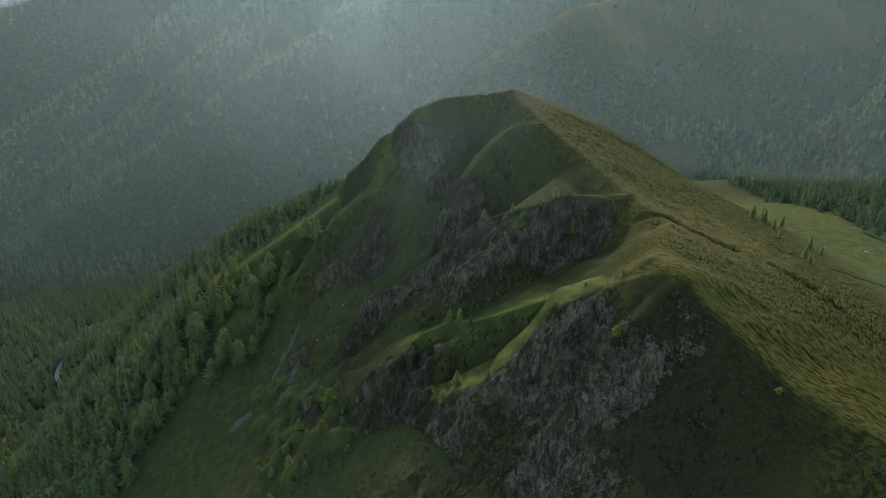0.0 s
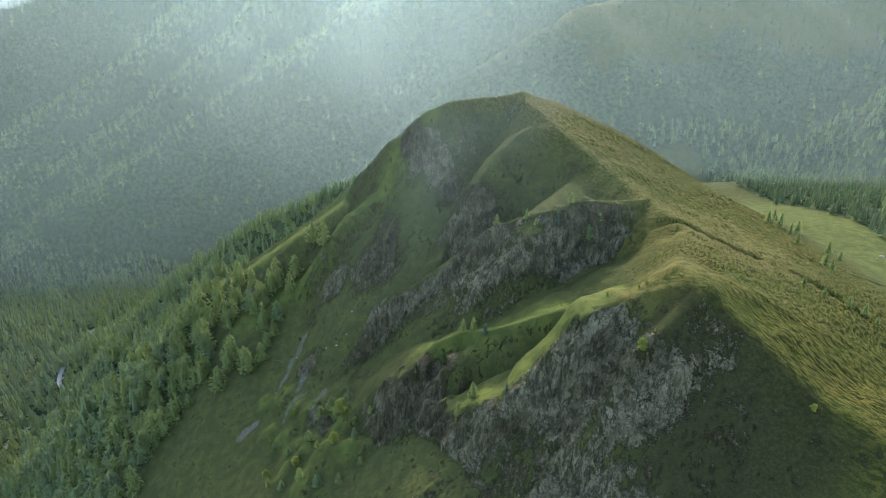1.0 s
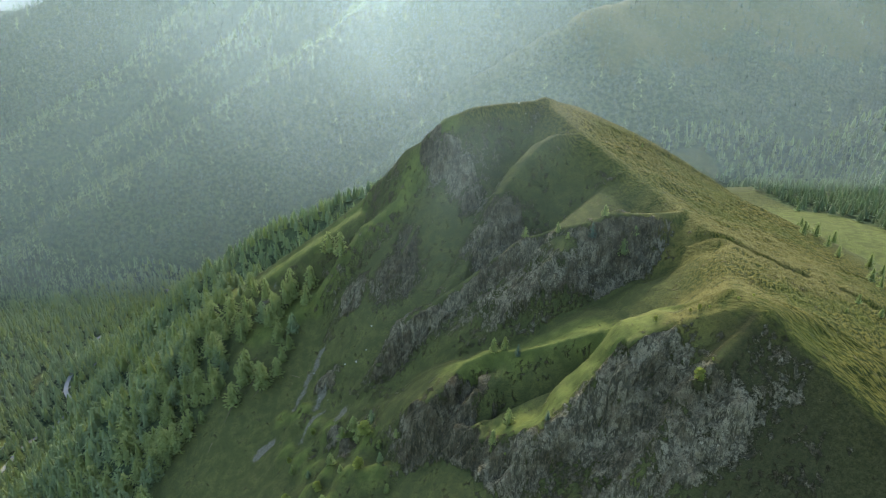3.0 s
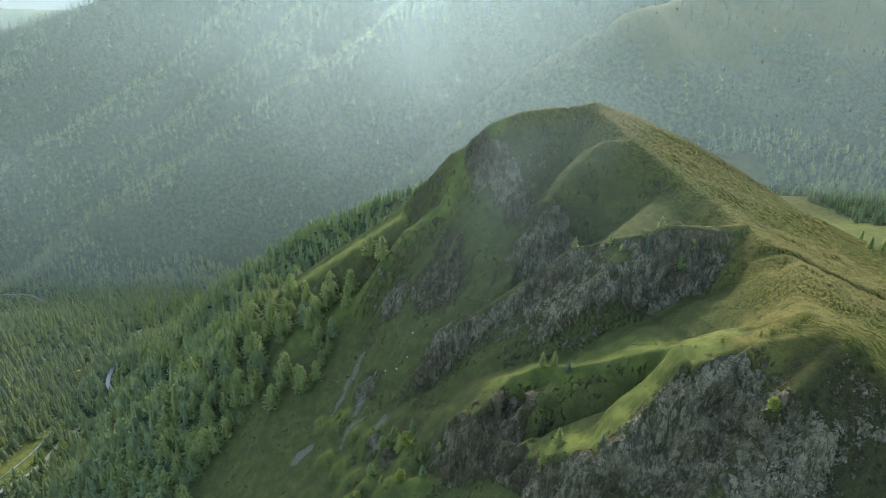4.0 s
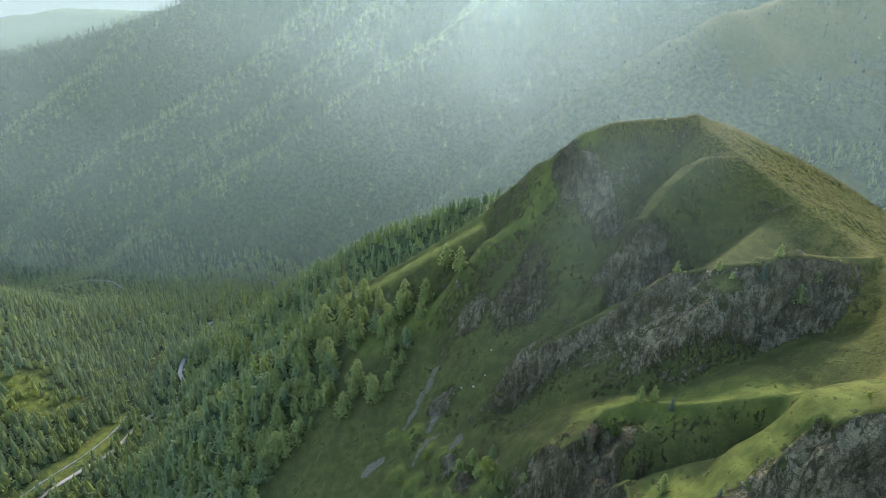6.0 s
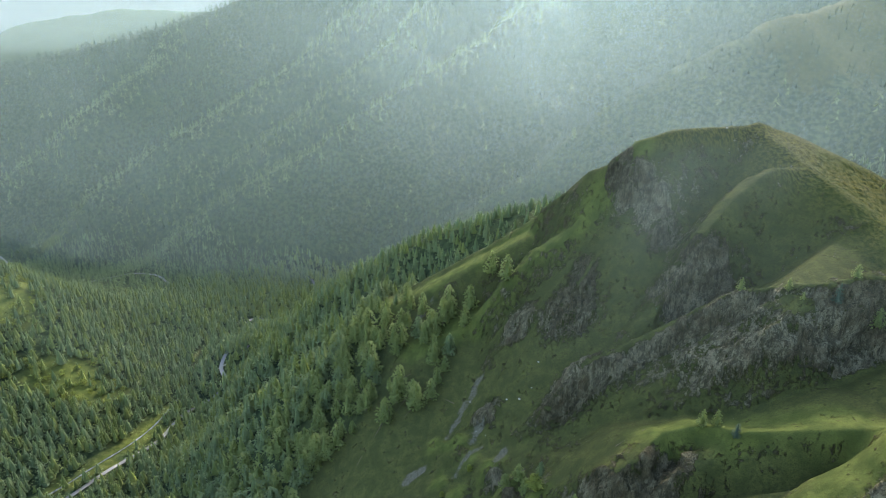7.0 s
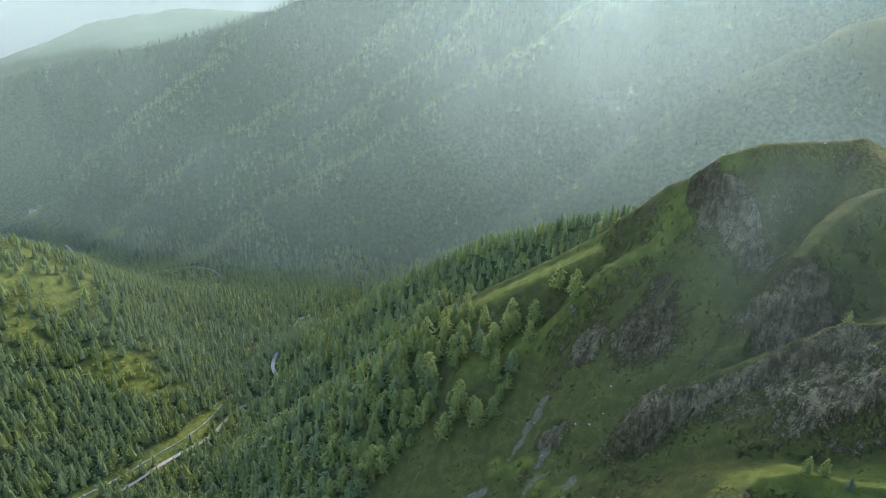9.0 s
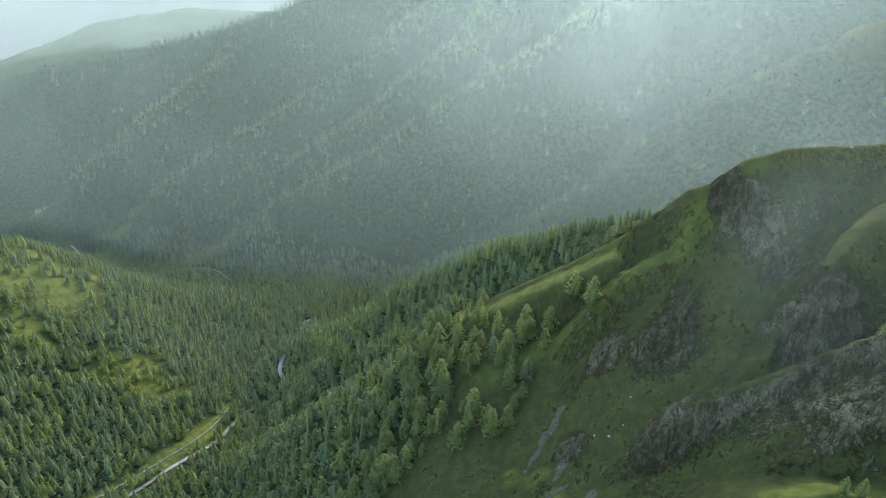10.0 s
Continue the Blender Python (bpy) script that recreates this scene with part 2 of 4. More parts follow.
def noise_tex(nt, vec, scale, detail=4.0, rough=0.55):
    n = nt.nodes.new("ShaderNodeTexNoise")
    put(nt, n.inputs["Vector"], vec)
    n.inputs["Scale"].default_value, n.inputs["Detail"].default_value, n.inputs["Roughness"].default_value = scale, detail, rough
    return n.outputs["Fac"]


def ramp(nt, fac, lo, hi):
    n = nt.nodes.new("ShaderNodeMapRange")
    n.interpolation_type = "SMOOTHSTEP"
    put(nt, n.inputs["Value"], fac)
    n.inputs["From Min"].default_value, n.inputs["From Max"].default_value = lo, hi
    return n.outputs["Result"]


def attribute(nt, name):
    n = nt.nodes.new("ShaderNodeAttribute")
    n.attribute_name = name
    return n.outputs["Fac"]


def principled(nt, colour, rough=0.85, bump=None, strength=0.4, dist=0.3, spec=0.04):
    b = nt.nodes.new("ShaderNodeBsdfPrincipled")
    put(nt, b.inputs["Base Color"], (*colour, 1) if isinstance(colour, tuple) else colour)
    put(nt, b.inputs["Roughness"], rough)
    b.inputs["Specular IOR Level"].default_value = spec
    if bump is not None:
        n = nt.nodes.new("ShaderNodeBump")
        n.inputs["Strength"].default_value, n.inputs["Distance"].default_value = strength, dist
        put(nt, n.inputs["Height"], bump)
        nt.links.new(n.outputs["Normal"], b.inputs["Normal"])
    return b.outputs[0]


def finish(nt, shader):
    out = nt.nodes.new("ShaderNodeOutputMaterial")
    nt.links.new(shader, out.inputs["Surface"])


def place(nt):
    return nt.nodes.new("ShaderNodeNewGeometry").outputs["Position"]


def ground_material():
    m, nt = material("alpine_ground")
    pos = place(nt)
    apart = nt.nodes.new("ShaderNodeSeparateXYZ")
    put(nt, apart.inputs[0], pos)
    stretch = nt.nodes.new("ShaderNodeCombineXYZ")      # rows of tussocks along the contour
    put(nt, stretch.inputs[0], attribute(nt, "across"))
    put(nt, stretch.inputs[1], math_node(nt, "MULTIPLY", apart.outputs[1], 0.55))
    big, mid, fine = noise_tex(nt, pos, 0.03, 5), noise_tex(nt, pos, 0.16, 5), noise_tex(nt, pos, 0.9, 6, 0.65)
    grain = noise_tex(nt, pos, 2.6, 5, 0.7)
    tuft = noise_tex(nt, stretch.outputs[0], 0.80, 5, 0.66)
    green = mix(nt, ramp(nt, mid, 0.35, 0.68), (0.035, 0.040, 0.013), (0.057, 0.062, 0.018))
    green = mix(nt, ramp(nt, fine, 0.42, 0.72), green, (0.027, 0.030, 0.012))
    # shade between the tussocks and their lit tufts are put into the colour
    dry = mix(nt, ramp(nt, tuft, 0.44, 0.56), (0.016, 0.020, 0.005), (0.076, 0.068, 0.014))
    dry = mix(nt, ramp(nt, big, 0.42, 0.66), dry, mix(nt, ramp(nt, tuft, 0.4, 0.6), (0.022, 0.028, 0.006), (0.056, 0.060, 0.012)))
    straw = mix(nt, ramp(nt, fine, 0.3, 0.7), (0.088, 0.074, 0.022), (0.060, 0.058, 0.016))
    green = mix(nt, ramp(nt, grain, 0.45, 0.75), green, (0.033, 0.036, 0.017))
    dry = mix(nt, ramp(nt, grain, 0.5, 0.72), dry, (0.03, 0.034, 0.010))
    grass = mix(nt, attribute(nt, "dry"), green, dry)
    grass = mix(nt, math_node(nt, "MULTIPLY", attribute(nt, "straw"), ramp(nt, mid, 0.35, 0.6)), grass, straw)
    # lush meadow green, and the sunlit tone painted on crests and knolls
    grass = mix(nt, attribute(nt, "lush_lit"), grass, mix(nt, ramp(nt, mid, 0.35, 0.65), (0.043, 0.056, 0.014), (0.075, 0.086, 0.021)))
    # steep front slope: its shade is put into the turf colour
    grass = mix(nt, math_node(nt, "MULTIPLY", attribute(nt, "front_shade"), 0.85), grass, mix(nt, ramp(nt, fine, 0.4, 0.65), (0.017, 0.018, 0.008), (0.034, 0.032, 0.014)))
    grass = mix(nt, ramp(nt, grain, 0.45, 0.70), grass, (0.58, 0.60, 0.58), "MULTIPLY")
    litter = mix(nt, ramp(nt, mid, 0.4, 0.6), (0.018, 0.027, 0.012), (0.040, 0.054, 0.022))
    grass = mix(nt, attribute(nt, "wood"), grass, litter)
    rubble = mix(nt, ramp(nt, noise_tex(nt, pos, 1.6, 6, 0.7), 0.38, 0.62), (0.040, 0.040, 0.025), (0.090, 0.085, 0.060))
    loose = math_node(nt, "ADD", attribute(nt, "scree"), math_node(nt, "MULTIPLY", math_node(nt, "SUBTRACT", fine, 0.5), 1.8))
    grass = mix(nt, ramp(nt, loose, 0.35, 0.75), grass, rubble)
    # rock: grey limestone in slanting slabs, with cracks, lichen and turf on its ledges
    def tilted(rx, ry, rz, sx, sy, sz):
        w = nt.nodes.new("ShaderNodeMapping")
        put(nt, w.inputs["Vector"], pos)
        w.inputs["Rotation"].default_value, w.inputs["Scale"].default_value = (radians(rx), radians(ry), radians(rz)), (sx, sy, sz)
        return w.outputs[0]

    def cracks(vec, scale, width):
        n = math_node(nt, "ABSOLUTE", math_node(nt, "SUBTRACT", noise_tex(nt, vec, scale, 5, 0.6), 0.5))
        return ramp(nt, n, 0.0, width)

    slab, drop = tilted(0, 42, 12, 0.9, 0.5, 0.42), tilted(0, 30, 0, 1.0, 1.0, 0.17)
    strata, flute = noise_tex(nt, slab, 0.35, 6, 0.62), noise_tex(nt, drop, 0.5, 6, 0.66)
    wide_cracks, thin_cracks = cracks(drop, 0.16, 0.035), cracks(slab, 0.33, 0.03)
    rocks = mix(nt, ramp(nt, strata, 0.34, 0.66), (0.076, 0.070, 0.040), (0.142, 0.130, 0.080))
    rocks = mix(nt, ramp(nt, mid, 0.5, 0.7), rocks, (0.088, 0.074, 0.043))
    rocks = mix(nt, ramp(nt, fine, 0.52, 0.72), rocks, (0.178, 0.164, 0.106))
    rocks = mix(nt, ramp(nt, flute, 0.54, 0.64), rocks, (0.048, 0.045, 0.026))
    rocks = mix(nt, ramp(nt, grain, 0.5, 0.66), rocks, (0.042, 0.038, 0.022))
    rocks = mix(nt, ramp(nt, big, 0.42, 0.60), rocks, (0.62, 0.60, 0.56), "MULTIPLY")
    rocks = mix(nt, wide_cracks, mix(nt, 0.3, (0.030, 0.030, 0.018), rocks), rocks)
    rocks = mix(nt, thin_cracks, mix(nt, 0.5, rocks, (0.035, 0.034, 0.020)), rocks)
    cover = math_node(nt, "ADD", attribute(nt, "rock"), math_node(nt, "MULTIPLY", math_node(nt, "SUBTRACT", flute, 0.5), 2.2))
    cover = math_node(nt, "ADD", cover, math_node(nt, "MULTIPLY", math_node(nt, "SUBTRACT", strata, 0.5), 1.4))
    cover = math_node(nt, "ADD", cover, math_node(nt, "MULTIPLY", math_node(nt, "SUBTRACT", mid, 0.5), 1.3))
    cover = ramp(nt, math_node(nt, "ADD", cover, math_node(nt, "MULTIPLY", math_node(nt, "SUBTRACT", fine, 0.5), 1.5)), 0.38, 0.66)
    colour = mix(nt, cover, grass, rocks)
    turf_rise = math_node(nt, "ADD", math_node(nt, "MULTIPLY", fine, 0.6), math_node(nt, "MULTIPLY", grain, 0.45))
    turf_rise = math_node(nt, "ADD", turf_rise, math_node(nt, "MULTIPLY", math_node(nt, "MULTIPLY", tuft, attribute(nt, "dry")), 2.6))
    crag = math_node(nt, "ADD", math_node(nt, "MULTIPLY", strata, 3.0), math_node(nt, "MULTIPLY", flute, 2.6))
    crag = math_node(nt, "ADD", crag, math_node(nt, "ADD", math_node(nt, "MULTIPLY", wide_cracks, 0.9), math_node(nt, "MULTIPLY", thin_cracks, 0.35)))
    crag = math_node(nt, "ADD", crag, math_node(nt, "MULTIPLY", noise_tex(nt, slab, 1.6, 6, 0.7), 1.4))
    rise = math_node(nt, "ADD", turf_rise, math_node(nt, "MULTIPLY", crag, cover))
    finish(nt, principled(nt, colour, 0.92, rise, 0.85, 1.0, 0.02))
    return m


def foliage_material(name, dark, light, glow=0.35):
    m, nt = material(name)
    geo = nt.nodes.new("ShaderNodeNewGeometry")
    info = nt.nodes.new("ShaderNodeObjectInfo")
    n = noise_tex(nt, geo.outputs["Position"], 0.12, 3)
    f = math_node(nt, "ADD", math_node(nt, "MULTIPLY", geo.outputs["Random Per Island"], 0.32), math_node(nt, "MULTIPLY", ramp(nt, n, 0.3, 0.7), 0.4))
    f = math_node(nt, "ADD", f, math_node(nt, "ADD", math_node(nt, "MULTIPLY", info.outputs["Random"], 0.15), 0.09))
    c = mix(nt, f, dark, light)
    d = principled(nt, c, 0.85, spec=0.05)
    t = nt.nodes.new("ShaderNodeBsdfTranslucent")
    put(nt, t.inputs["Color"], mix(nt, 0.5, c, (light[0] * 1.5, light[1] * 1.5, light[2] * 0.8)))
    s = nt.nodes.new("ShaderNodeMixShader")
    s.inputs[0].default_value = glow
    nt.links.new(d, s.inputs[1])
    nt.links.new(t.outputs[0], s.inputs[2])
    finish(nt, s.outputs[0])
    return m


def plain_material(name, a, b, scale=1.0, rough=0.85, strength=0.3, dist=0.05):
    m, nt = material(name)
    n = noise_tex(nt, place(nt), scale, 6, 0.6)
    finish(nt, principled(nt, mix(nt, ramp(nt, n, 0.3, 0.7), a, b), rough, n, strength, dist))
    return m


# Translucent sheet that imitates haze in the air.
def haze_sheet_material():
    m, nt = material("haze_sheet")
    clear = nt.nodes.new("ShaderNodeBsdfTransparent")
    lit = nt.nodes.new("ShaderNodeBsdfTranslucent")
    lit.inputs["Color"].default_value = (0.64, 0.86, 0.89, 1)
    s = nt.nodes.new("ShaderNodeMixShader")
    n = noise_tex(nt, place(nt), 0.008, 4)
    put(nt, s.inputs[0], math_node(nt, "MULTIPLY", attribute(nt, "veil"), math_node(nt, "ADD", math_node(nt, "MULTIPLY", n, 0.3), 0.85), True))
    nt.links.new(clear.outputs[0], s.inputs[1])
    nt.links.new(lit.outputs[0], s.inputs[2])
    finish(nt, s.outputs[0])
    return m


GROUND = ground_material()
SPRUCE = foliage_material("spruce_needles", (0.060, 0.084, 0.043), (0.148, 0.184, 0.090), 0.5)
# Darkened spruce copy: painted shade on the far wood, own colour on the ridge.
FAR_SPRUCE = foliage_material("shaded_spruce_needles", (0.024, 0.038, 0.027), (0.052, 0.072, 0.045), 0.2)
# Muted larch copy; on the far spurs its paleness stands for sunlight.
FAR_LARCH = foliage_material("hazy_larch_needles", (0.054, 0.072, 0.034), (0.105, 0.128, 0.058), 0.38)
LARCH = foliage_material("larch_needles", (0.080, 0.102, 0.038), (0.158, 0.186, 0.066), 0.5)
LEAF = foliage_material("bush_leaves", (0.07, 0.09, 0.022), (0.16, 0.18, 0.045), 0.45)
BARK = plain_material("bark", (0.05, 0.038, 0.028), (0.13, 0.10, 0.08), 6.0)
STONE = plain_material("pale_limestone", (0.10, 0.096, 0.08), (0.21, 0.20, 0.17), 1.2, 0.9, 0.6, 0.2)
GRAVEL = plain_material("pale_gravel", (0.12, 0.108, 0.088), (0.19, 0.175, 0.146), 0.8)
ASPHALT = plain_material("pale_worn_asphalt", (0.095, 0.092, 0.080), (0.15, 0.145, 0.127), 0.12)
WATER = plain_material("white_water", (0.022, 0.03, 0.027), (0.15, 0.16, 0.155), 0.35, 0.7)
HAZE_SHEET = haze_sheet_material()


# ---- mesh helpers ----
def mesh_object(name, verts, faces, mat, smooth_faces=False):
    """verts (n, 3), faces (m, 3) or (m, 4) as arrays."""
    verts, faces = np.asarray(verts, np.float32), np.asarray(faces, np.int32)
    me = bpy.data.meshes.new(name)
    k = faces.shape[1]
    me.vertices.add(len(verts))
    me.vertices.foreach_set("co", verts.ravel())
    me.loops.add(faces.size)
    me.loops.foreach_set("vertex_index", faces.ravel())
    me.polygons.add(len(faces))
    me.polygons.foreach_set("loop_start", np.arange(0, faces.size, k, dtype=np.int32))
    me.polygons.foreach_set("use_smooth", np.full(len(faces), smooth_faces))
    me.update(calc_edges=True)
    me.materials.append(mat)
    return new(name, me)


def float_attribute(ob, name, values):
    a = ob.data.attributes.new(name, "FLOAT", "POINT")
    a.data.foreach_set("value", np.asarray(values, np.float32).ravel())


def grid_faces(rows, cols):
    i = np.arange(rows * cols).reshape(rows, cols)
    return np.stack([i[:-1, :-1], i[:-1, 1:], i[1:, 1:], i[1:, :-1]], -1).reshape(-1, 4)


def steps(lo, fine_lo, fine_hi, hi, fine, growth, largest):
    """Grid lines: evenly close in the fine stretch, ever wider outside it."""
    out, up = list(np.arange(fine_lo, fine_hi, fine)), fine
    x = out[-1]
    while x < hi:
        up = min(up * growth, largest + abs(x - fine_hi) * 0.01)
        x += up
        out.append(x)
    x, up = fine_lo, fine
    while x > lo:
        up = min(up * growth, largest + abs(x - fine_lo) * 0.01)
        x -= up
        out.insert(0, x)
    return np.array(out)


# ---- lines on the land ----
STREAM = [(-560, 180), (-505, 300), (-478, 368), (-470, 440), (-485, 520), (-520, 600), (-560, 680), (-640, 735), (-760, 765), (-900, 765), (-1000, 790), (-1300, 900)]
ROAD = [(-500, 250), (-470, 345), (-460, 392), (-452, 430), (-455, 480), (-425, 512), (-452, 545), (-470, 600), (-497, 680), (-455, 690), (-440, 760), (-470, 830), (-505, 861), (-560, 850),
        (-669, 803), (-713, 790), (-786, 822), (-860, 790), (-974, 760), (-1200, 870)]


EDGE_Y = [150, 180, 270, 314, 335, 372, 400, 425, 440, 455, 480, 530, 700]
EDGE_X = [-280, -262, -218, -176, -152, -132, -142, -174, -172, -160, -66, -36, -10]
MEADOWS = [(-585, 455, 60, 34), (-745, 500, 85, 50), (-690, 425, 45, 22), (-1420, 955, 60, 26), (-1090, 905, 30, 14)]


def forest_density(x, y, z):
    """How thick the wood stands, 0 to 1."""
    wob = fbm(x, y, size=45, octaves=3, seed=51)
    wood = smooth(8, -14, x - np.interp(y, EDGE_Y, EDGE_X) + 14 * wob)
    wood = np.maximum(wood * (0.97 - 0.14 * smooth(-320, -260, x)), 0.6 * smooth(52, 28, x - np.interp(y, EDGE_Y, EDGE_X)) * smooth(315, 335, y) * smooth(404, 388, y))
    wood = wood * (1 - 0.3 * smooth(-300, -200, x) * smooth(470, 430, y)) * (1 - 0.65 * smooth(0.15, 0.4, fbm(x, y, size=70, octaves=3, seed=77)) * smooth(-260, -180, x))
    east = smooth(0, 14, x - (332 + 0.05 * (y - 450)) + 12 * wob) * smooth(380, 430, y) * (1 - smooth(0.1, 0.3, fbm(x, y, size=80, octaves=3, seed=90)) * smooth(560, 700, x * 0.5 + y * 0.5))
    wood = np.maximum(wood * smooth(60, 20, x), east)
    high = smooth(225, 275, z + 85 * fbm((0.9 * x + 0.44 * y) * 0.3, 0.9 * y - 0.44 * x, size=60, octaves=4, seed=55)) * smooth(130, 260, x) * smooth(900, 1000, y) * smooth(90, 30, y - np.interp(x, [-215, 130, 470, 1500], [950, 1100, 1300, 1700]))
    far = smooth(820, 880, y) * (1 - 0.84 * high)
    wood = np.where(y > 850, np.maximum(far, wood * (1 - high)), wood)
    for mx, my, rx, ry in MEADOWS:
        wood = wood * np.maximum(0.26, smooth(0.65, 1.2, np.hypot((x - mx) / rx, (y - my) / ry) + 0.7 * fbm(x, y, size=38, octaves=4, seed=51)))
    wood = wood * smooth(1.0, 4.5, line_distance(x, y, STREAM) + 6 * wob - 6 * smooth(500, 440, y))
    wood = wood * smooth(1.0, 3.4, line_distance(x, y, ROAD) + 5 * wob)
    return wood


# Bare stony runs on the grass: centre, half-length, half-width, bearing of the run.
SCREES = [(-94, 298, 9, 4, 60), (-104, 322, 13, 4, 65), (-98, 280, 12, 2.5, 45), (-80, 276, 8, 3, 60), (-155, 386, 8, 3, 75), (-128, 285, 10, 3, 40), (-150, 396, 6, 2.5, 75), (-112, 306, 8, 2.5, 60)]


# ---- the land: one sheet out to the horizon ----
gx = steps(-4200, -64, 175, 4200, 0.68, 1.030, 15)
gy = steps(-700, 132, 420, 4200, 0.70, 1.030, 15)
X, Y = np.meshgrid(gx, gy)
CREST_Y, CREST_X = [120, 163, 190, 222, 256, 290, 335, 370, 416, 520], [126, 94, 79, 92, 108, 100, 84, 64, 46, 140]
LAND, ROCK, STEEP, (SX, SY) = height(X.ravel(), Y.ravel())
xs, ys = X.ravel(), Y.ravel()
zs = LAND.copy()
length = np.sqrt(1 + SX ** 2 + SY ** 2)
near_rock = ROCK * smooth(-200, -140, xs) * smooth(170, 140, xs)


def crag_relief(x, y, z):
    """Buttresses, tilted slabs with sharp edges and small broken rock, in metres outwards."""
    warp = 2.0 * fbm(x, y, z, size=7, octaves=3, seed=64)
    across, down = 0.9 * y - 0.4 * x + warp, 0.25 * (x + z) + warp * 0.3
    out = 4.6 * fbm(across, down, size=12, octaves=2, seed=61, ridged=True) + 1.6 * fbm(across, down, size=3.6, octaves=3, seed=67, ridged=True) - 1.6
    fold = 0.8 * y - 0.5 * x + 0.45 * z + 1.4 * warp      # slanting ribs and cracks
    out = out + 1.5 * fbm(fold, down * 0.35, size=5.5, octaves=3, seed=73, ridged=True) - 0.6
    for cell, depth, seed in ((6.5, 0.7, 1), (3.1, 0.55, 2), (1.4, 0.35, 3)):
        a, b, c = (x * 0.75 - z * 0.62 + warp) / cell, (x * 0.3 + y * 0.9 + warp * 0.7) / cell, (x * 0.6 + z * 0.75 - warp) / (cell * 2.2)
        out = out + depth * hash3(np.floor(a).astype(np.int64), np.floor(b).astype(np.int64), np.floor(c).astype(np.int64), seed)
    return out + 0.5 * fbm(x, y, z, size=2.6, octaves=3, seed=65, ridged=True)


push = near_rock * crag_relief(xs, ys, zs)
turf = (1 - near_rock) * smooth(-150, -100, xs) * smooth(440, 400, ys) * (ys > 100)
push = push + turf * (0.22 * fbm(xs, ys, size=4.5, octaves=3, seed=68) + 0.04 * np.sin(zs * 3.6 + 3 * fbm(xs, ys, size=9, octaves=2, seed=69)) * smooth(0.3, 0.7, STEEP))
tussock = 0.8 * fbm(xs - np.interp(ys, CREST_Y, CREST_X), ys * 0.55, size=2.4, octaves=2, seed=63) * smooth(-6, 12, xs - np.interp(ys, CREST_Y, CREST_X)) * smooth(260, 200, xs) * smooth(440, 400, ys) * (ys > 100)
push = push + tussock
verts = np.stack([xs - SX / length * push, ys - SY / length * push, zs + push / length], -1)
ground = mesh_object("ground", verts, grid_faces(len(gy), len(gx)), GROUND, True)
wood = forest_density(xs, ys, zs)
crest = np.interp(ys, CREST_Y, CREST_X)
dry = smooth(-34, 14, xs - crest + 16 * fbm(xs, ys, size=22, octaves=4, seed=71)) * smooth(250, 190, xs) * (ys > 60) * smooth(560, 470, ys)
dry = np.maximum(dry, 0.85 * smooth(240, 252, zs) * (ys < 450) * (xs > -30))
saddle = smooth(34, 10, np.hypot((xs - 78) * 0.8, (ys - 205) * 1.0)) + smooth(30, 12, np.hypot(xs - 85, (ys - 290))) + smooth(40, 20, np.hypot(xs - 130, ys - 262) * 0.8)
float_attribute(ground, "rock", ROCK)
float_attribute(ground, "across", xs - crest)
float_attribute(ground, "dry", np.clip(dry, 0, 1))
float_attribute(ground, "straw", np.clip(saddle, 0, 1))
float_attribute(ground, "wood", smooth(0.35, 0.8, wood))
lush_lit = 0.8 * smooth(16, 8, line_distance(xs, ys, STREAM) + 5 * fbm(xs, ys, size=20, octaves=3, seed=74)) * (ys < 520)
for mx0, my0, rx0, ry0 in MEADOWS:
    lush_lit = np.maximum(lush_lit, 0.9 * smooth(1.35, 0.6, np.hypot((xs - mx0) / rx0, (ys - my0) / ry0) + 0.7 * fbm(xs, ys, size=38, octaves=4, seed=51)))
# ledges and rib crests: brighter sunlit tone put into the grass colour
tops = np.minimum.reduce([line_distance(xs, ys, line) for line in LEDGES[:2]] + [line_distance(xs, ys, [q[:2] for q in RIDGES[n][0]]) for n in ("meadow_shoulder", "fluted_rib")])
lush_lit = np.maximum(lush_lit, 0.75 * smooth(15, 5, tops + 5 * fbm(xs, ys, size=9, octaves=3, seed=75)))
lush_lit = np.maximum(lush_lit, 0.55 * smooth(225, 265, xs + 14 * fbm(xs, ys, size=25, octaves=3, seed=76)) * smooth(420, 380, xs) * smooth(200, 250, ys) * smooth(640, 560, ys))
# knolls: sunlit tops painted brighter, shifted towards the sun
for kx, ky, r, up in KNOLLS:
    lush_lit = np.maximum(lush_lit, 0.8 * smooth(1.25, 0.4, np.hypot(xs - kx, ys - ky - 0.3 * r) / r + 0.5 * fbm(xs, ys, size=6, octaves=3, seed=80)))
float_attribute(ground, "lush_lit", lush_lit)
scree = 0
for sx, sy, long, broad, turn in SCREES:
    c, s = math.cos(radians(turn)), math.sin(radians(turn))
    du, dv = (xs - sx) * c + (ys - sy) * s, (ys - sy) * c - (xs - sx) * s
    scree = np.maximum(scree, smooth(1.2, 0.3, np.hypot(du / long, dv / broad) + 0.9 * fbm(xs, ys, size=5, octaves=4, seed=66, gain=0.6)))
float_attribute(ground, "scree", scree)
# mask of the painted shade on the front slope, west of the crest
front_shade = smooth(1.3, 0.7, np.hypot((xs - 88) / 34, (ys - 150) / 34) + 0.5 * fbm(xs, ys, size=12, octaves=4, seed=79)) * smooth(6, -8, xs - crest + 5 * fbm(xs, ys, size=14, octaves=3, seed=78)) * smooth(0.5, 0.9, STEEP)
float_attribute(ground, "front_shade", front_shade)
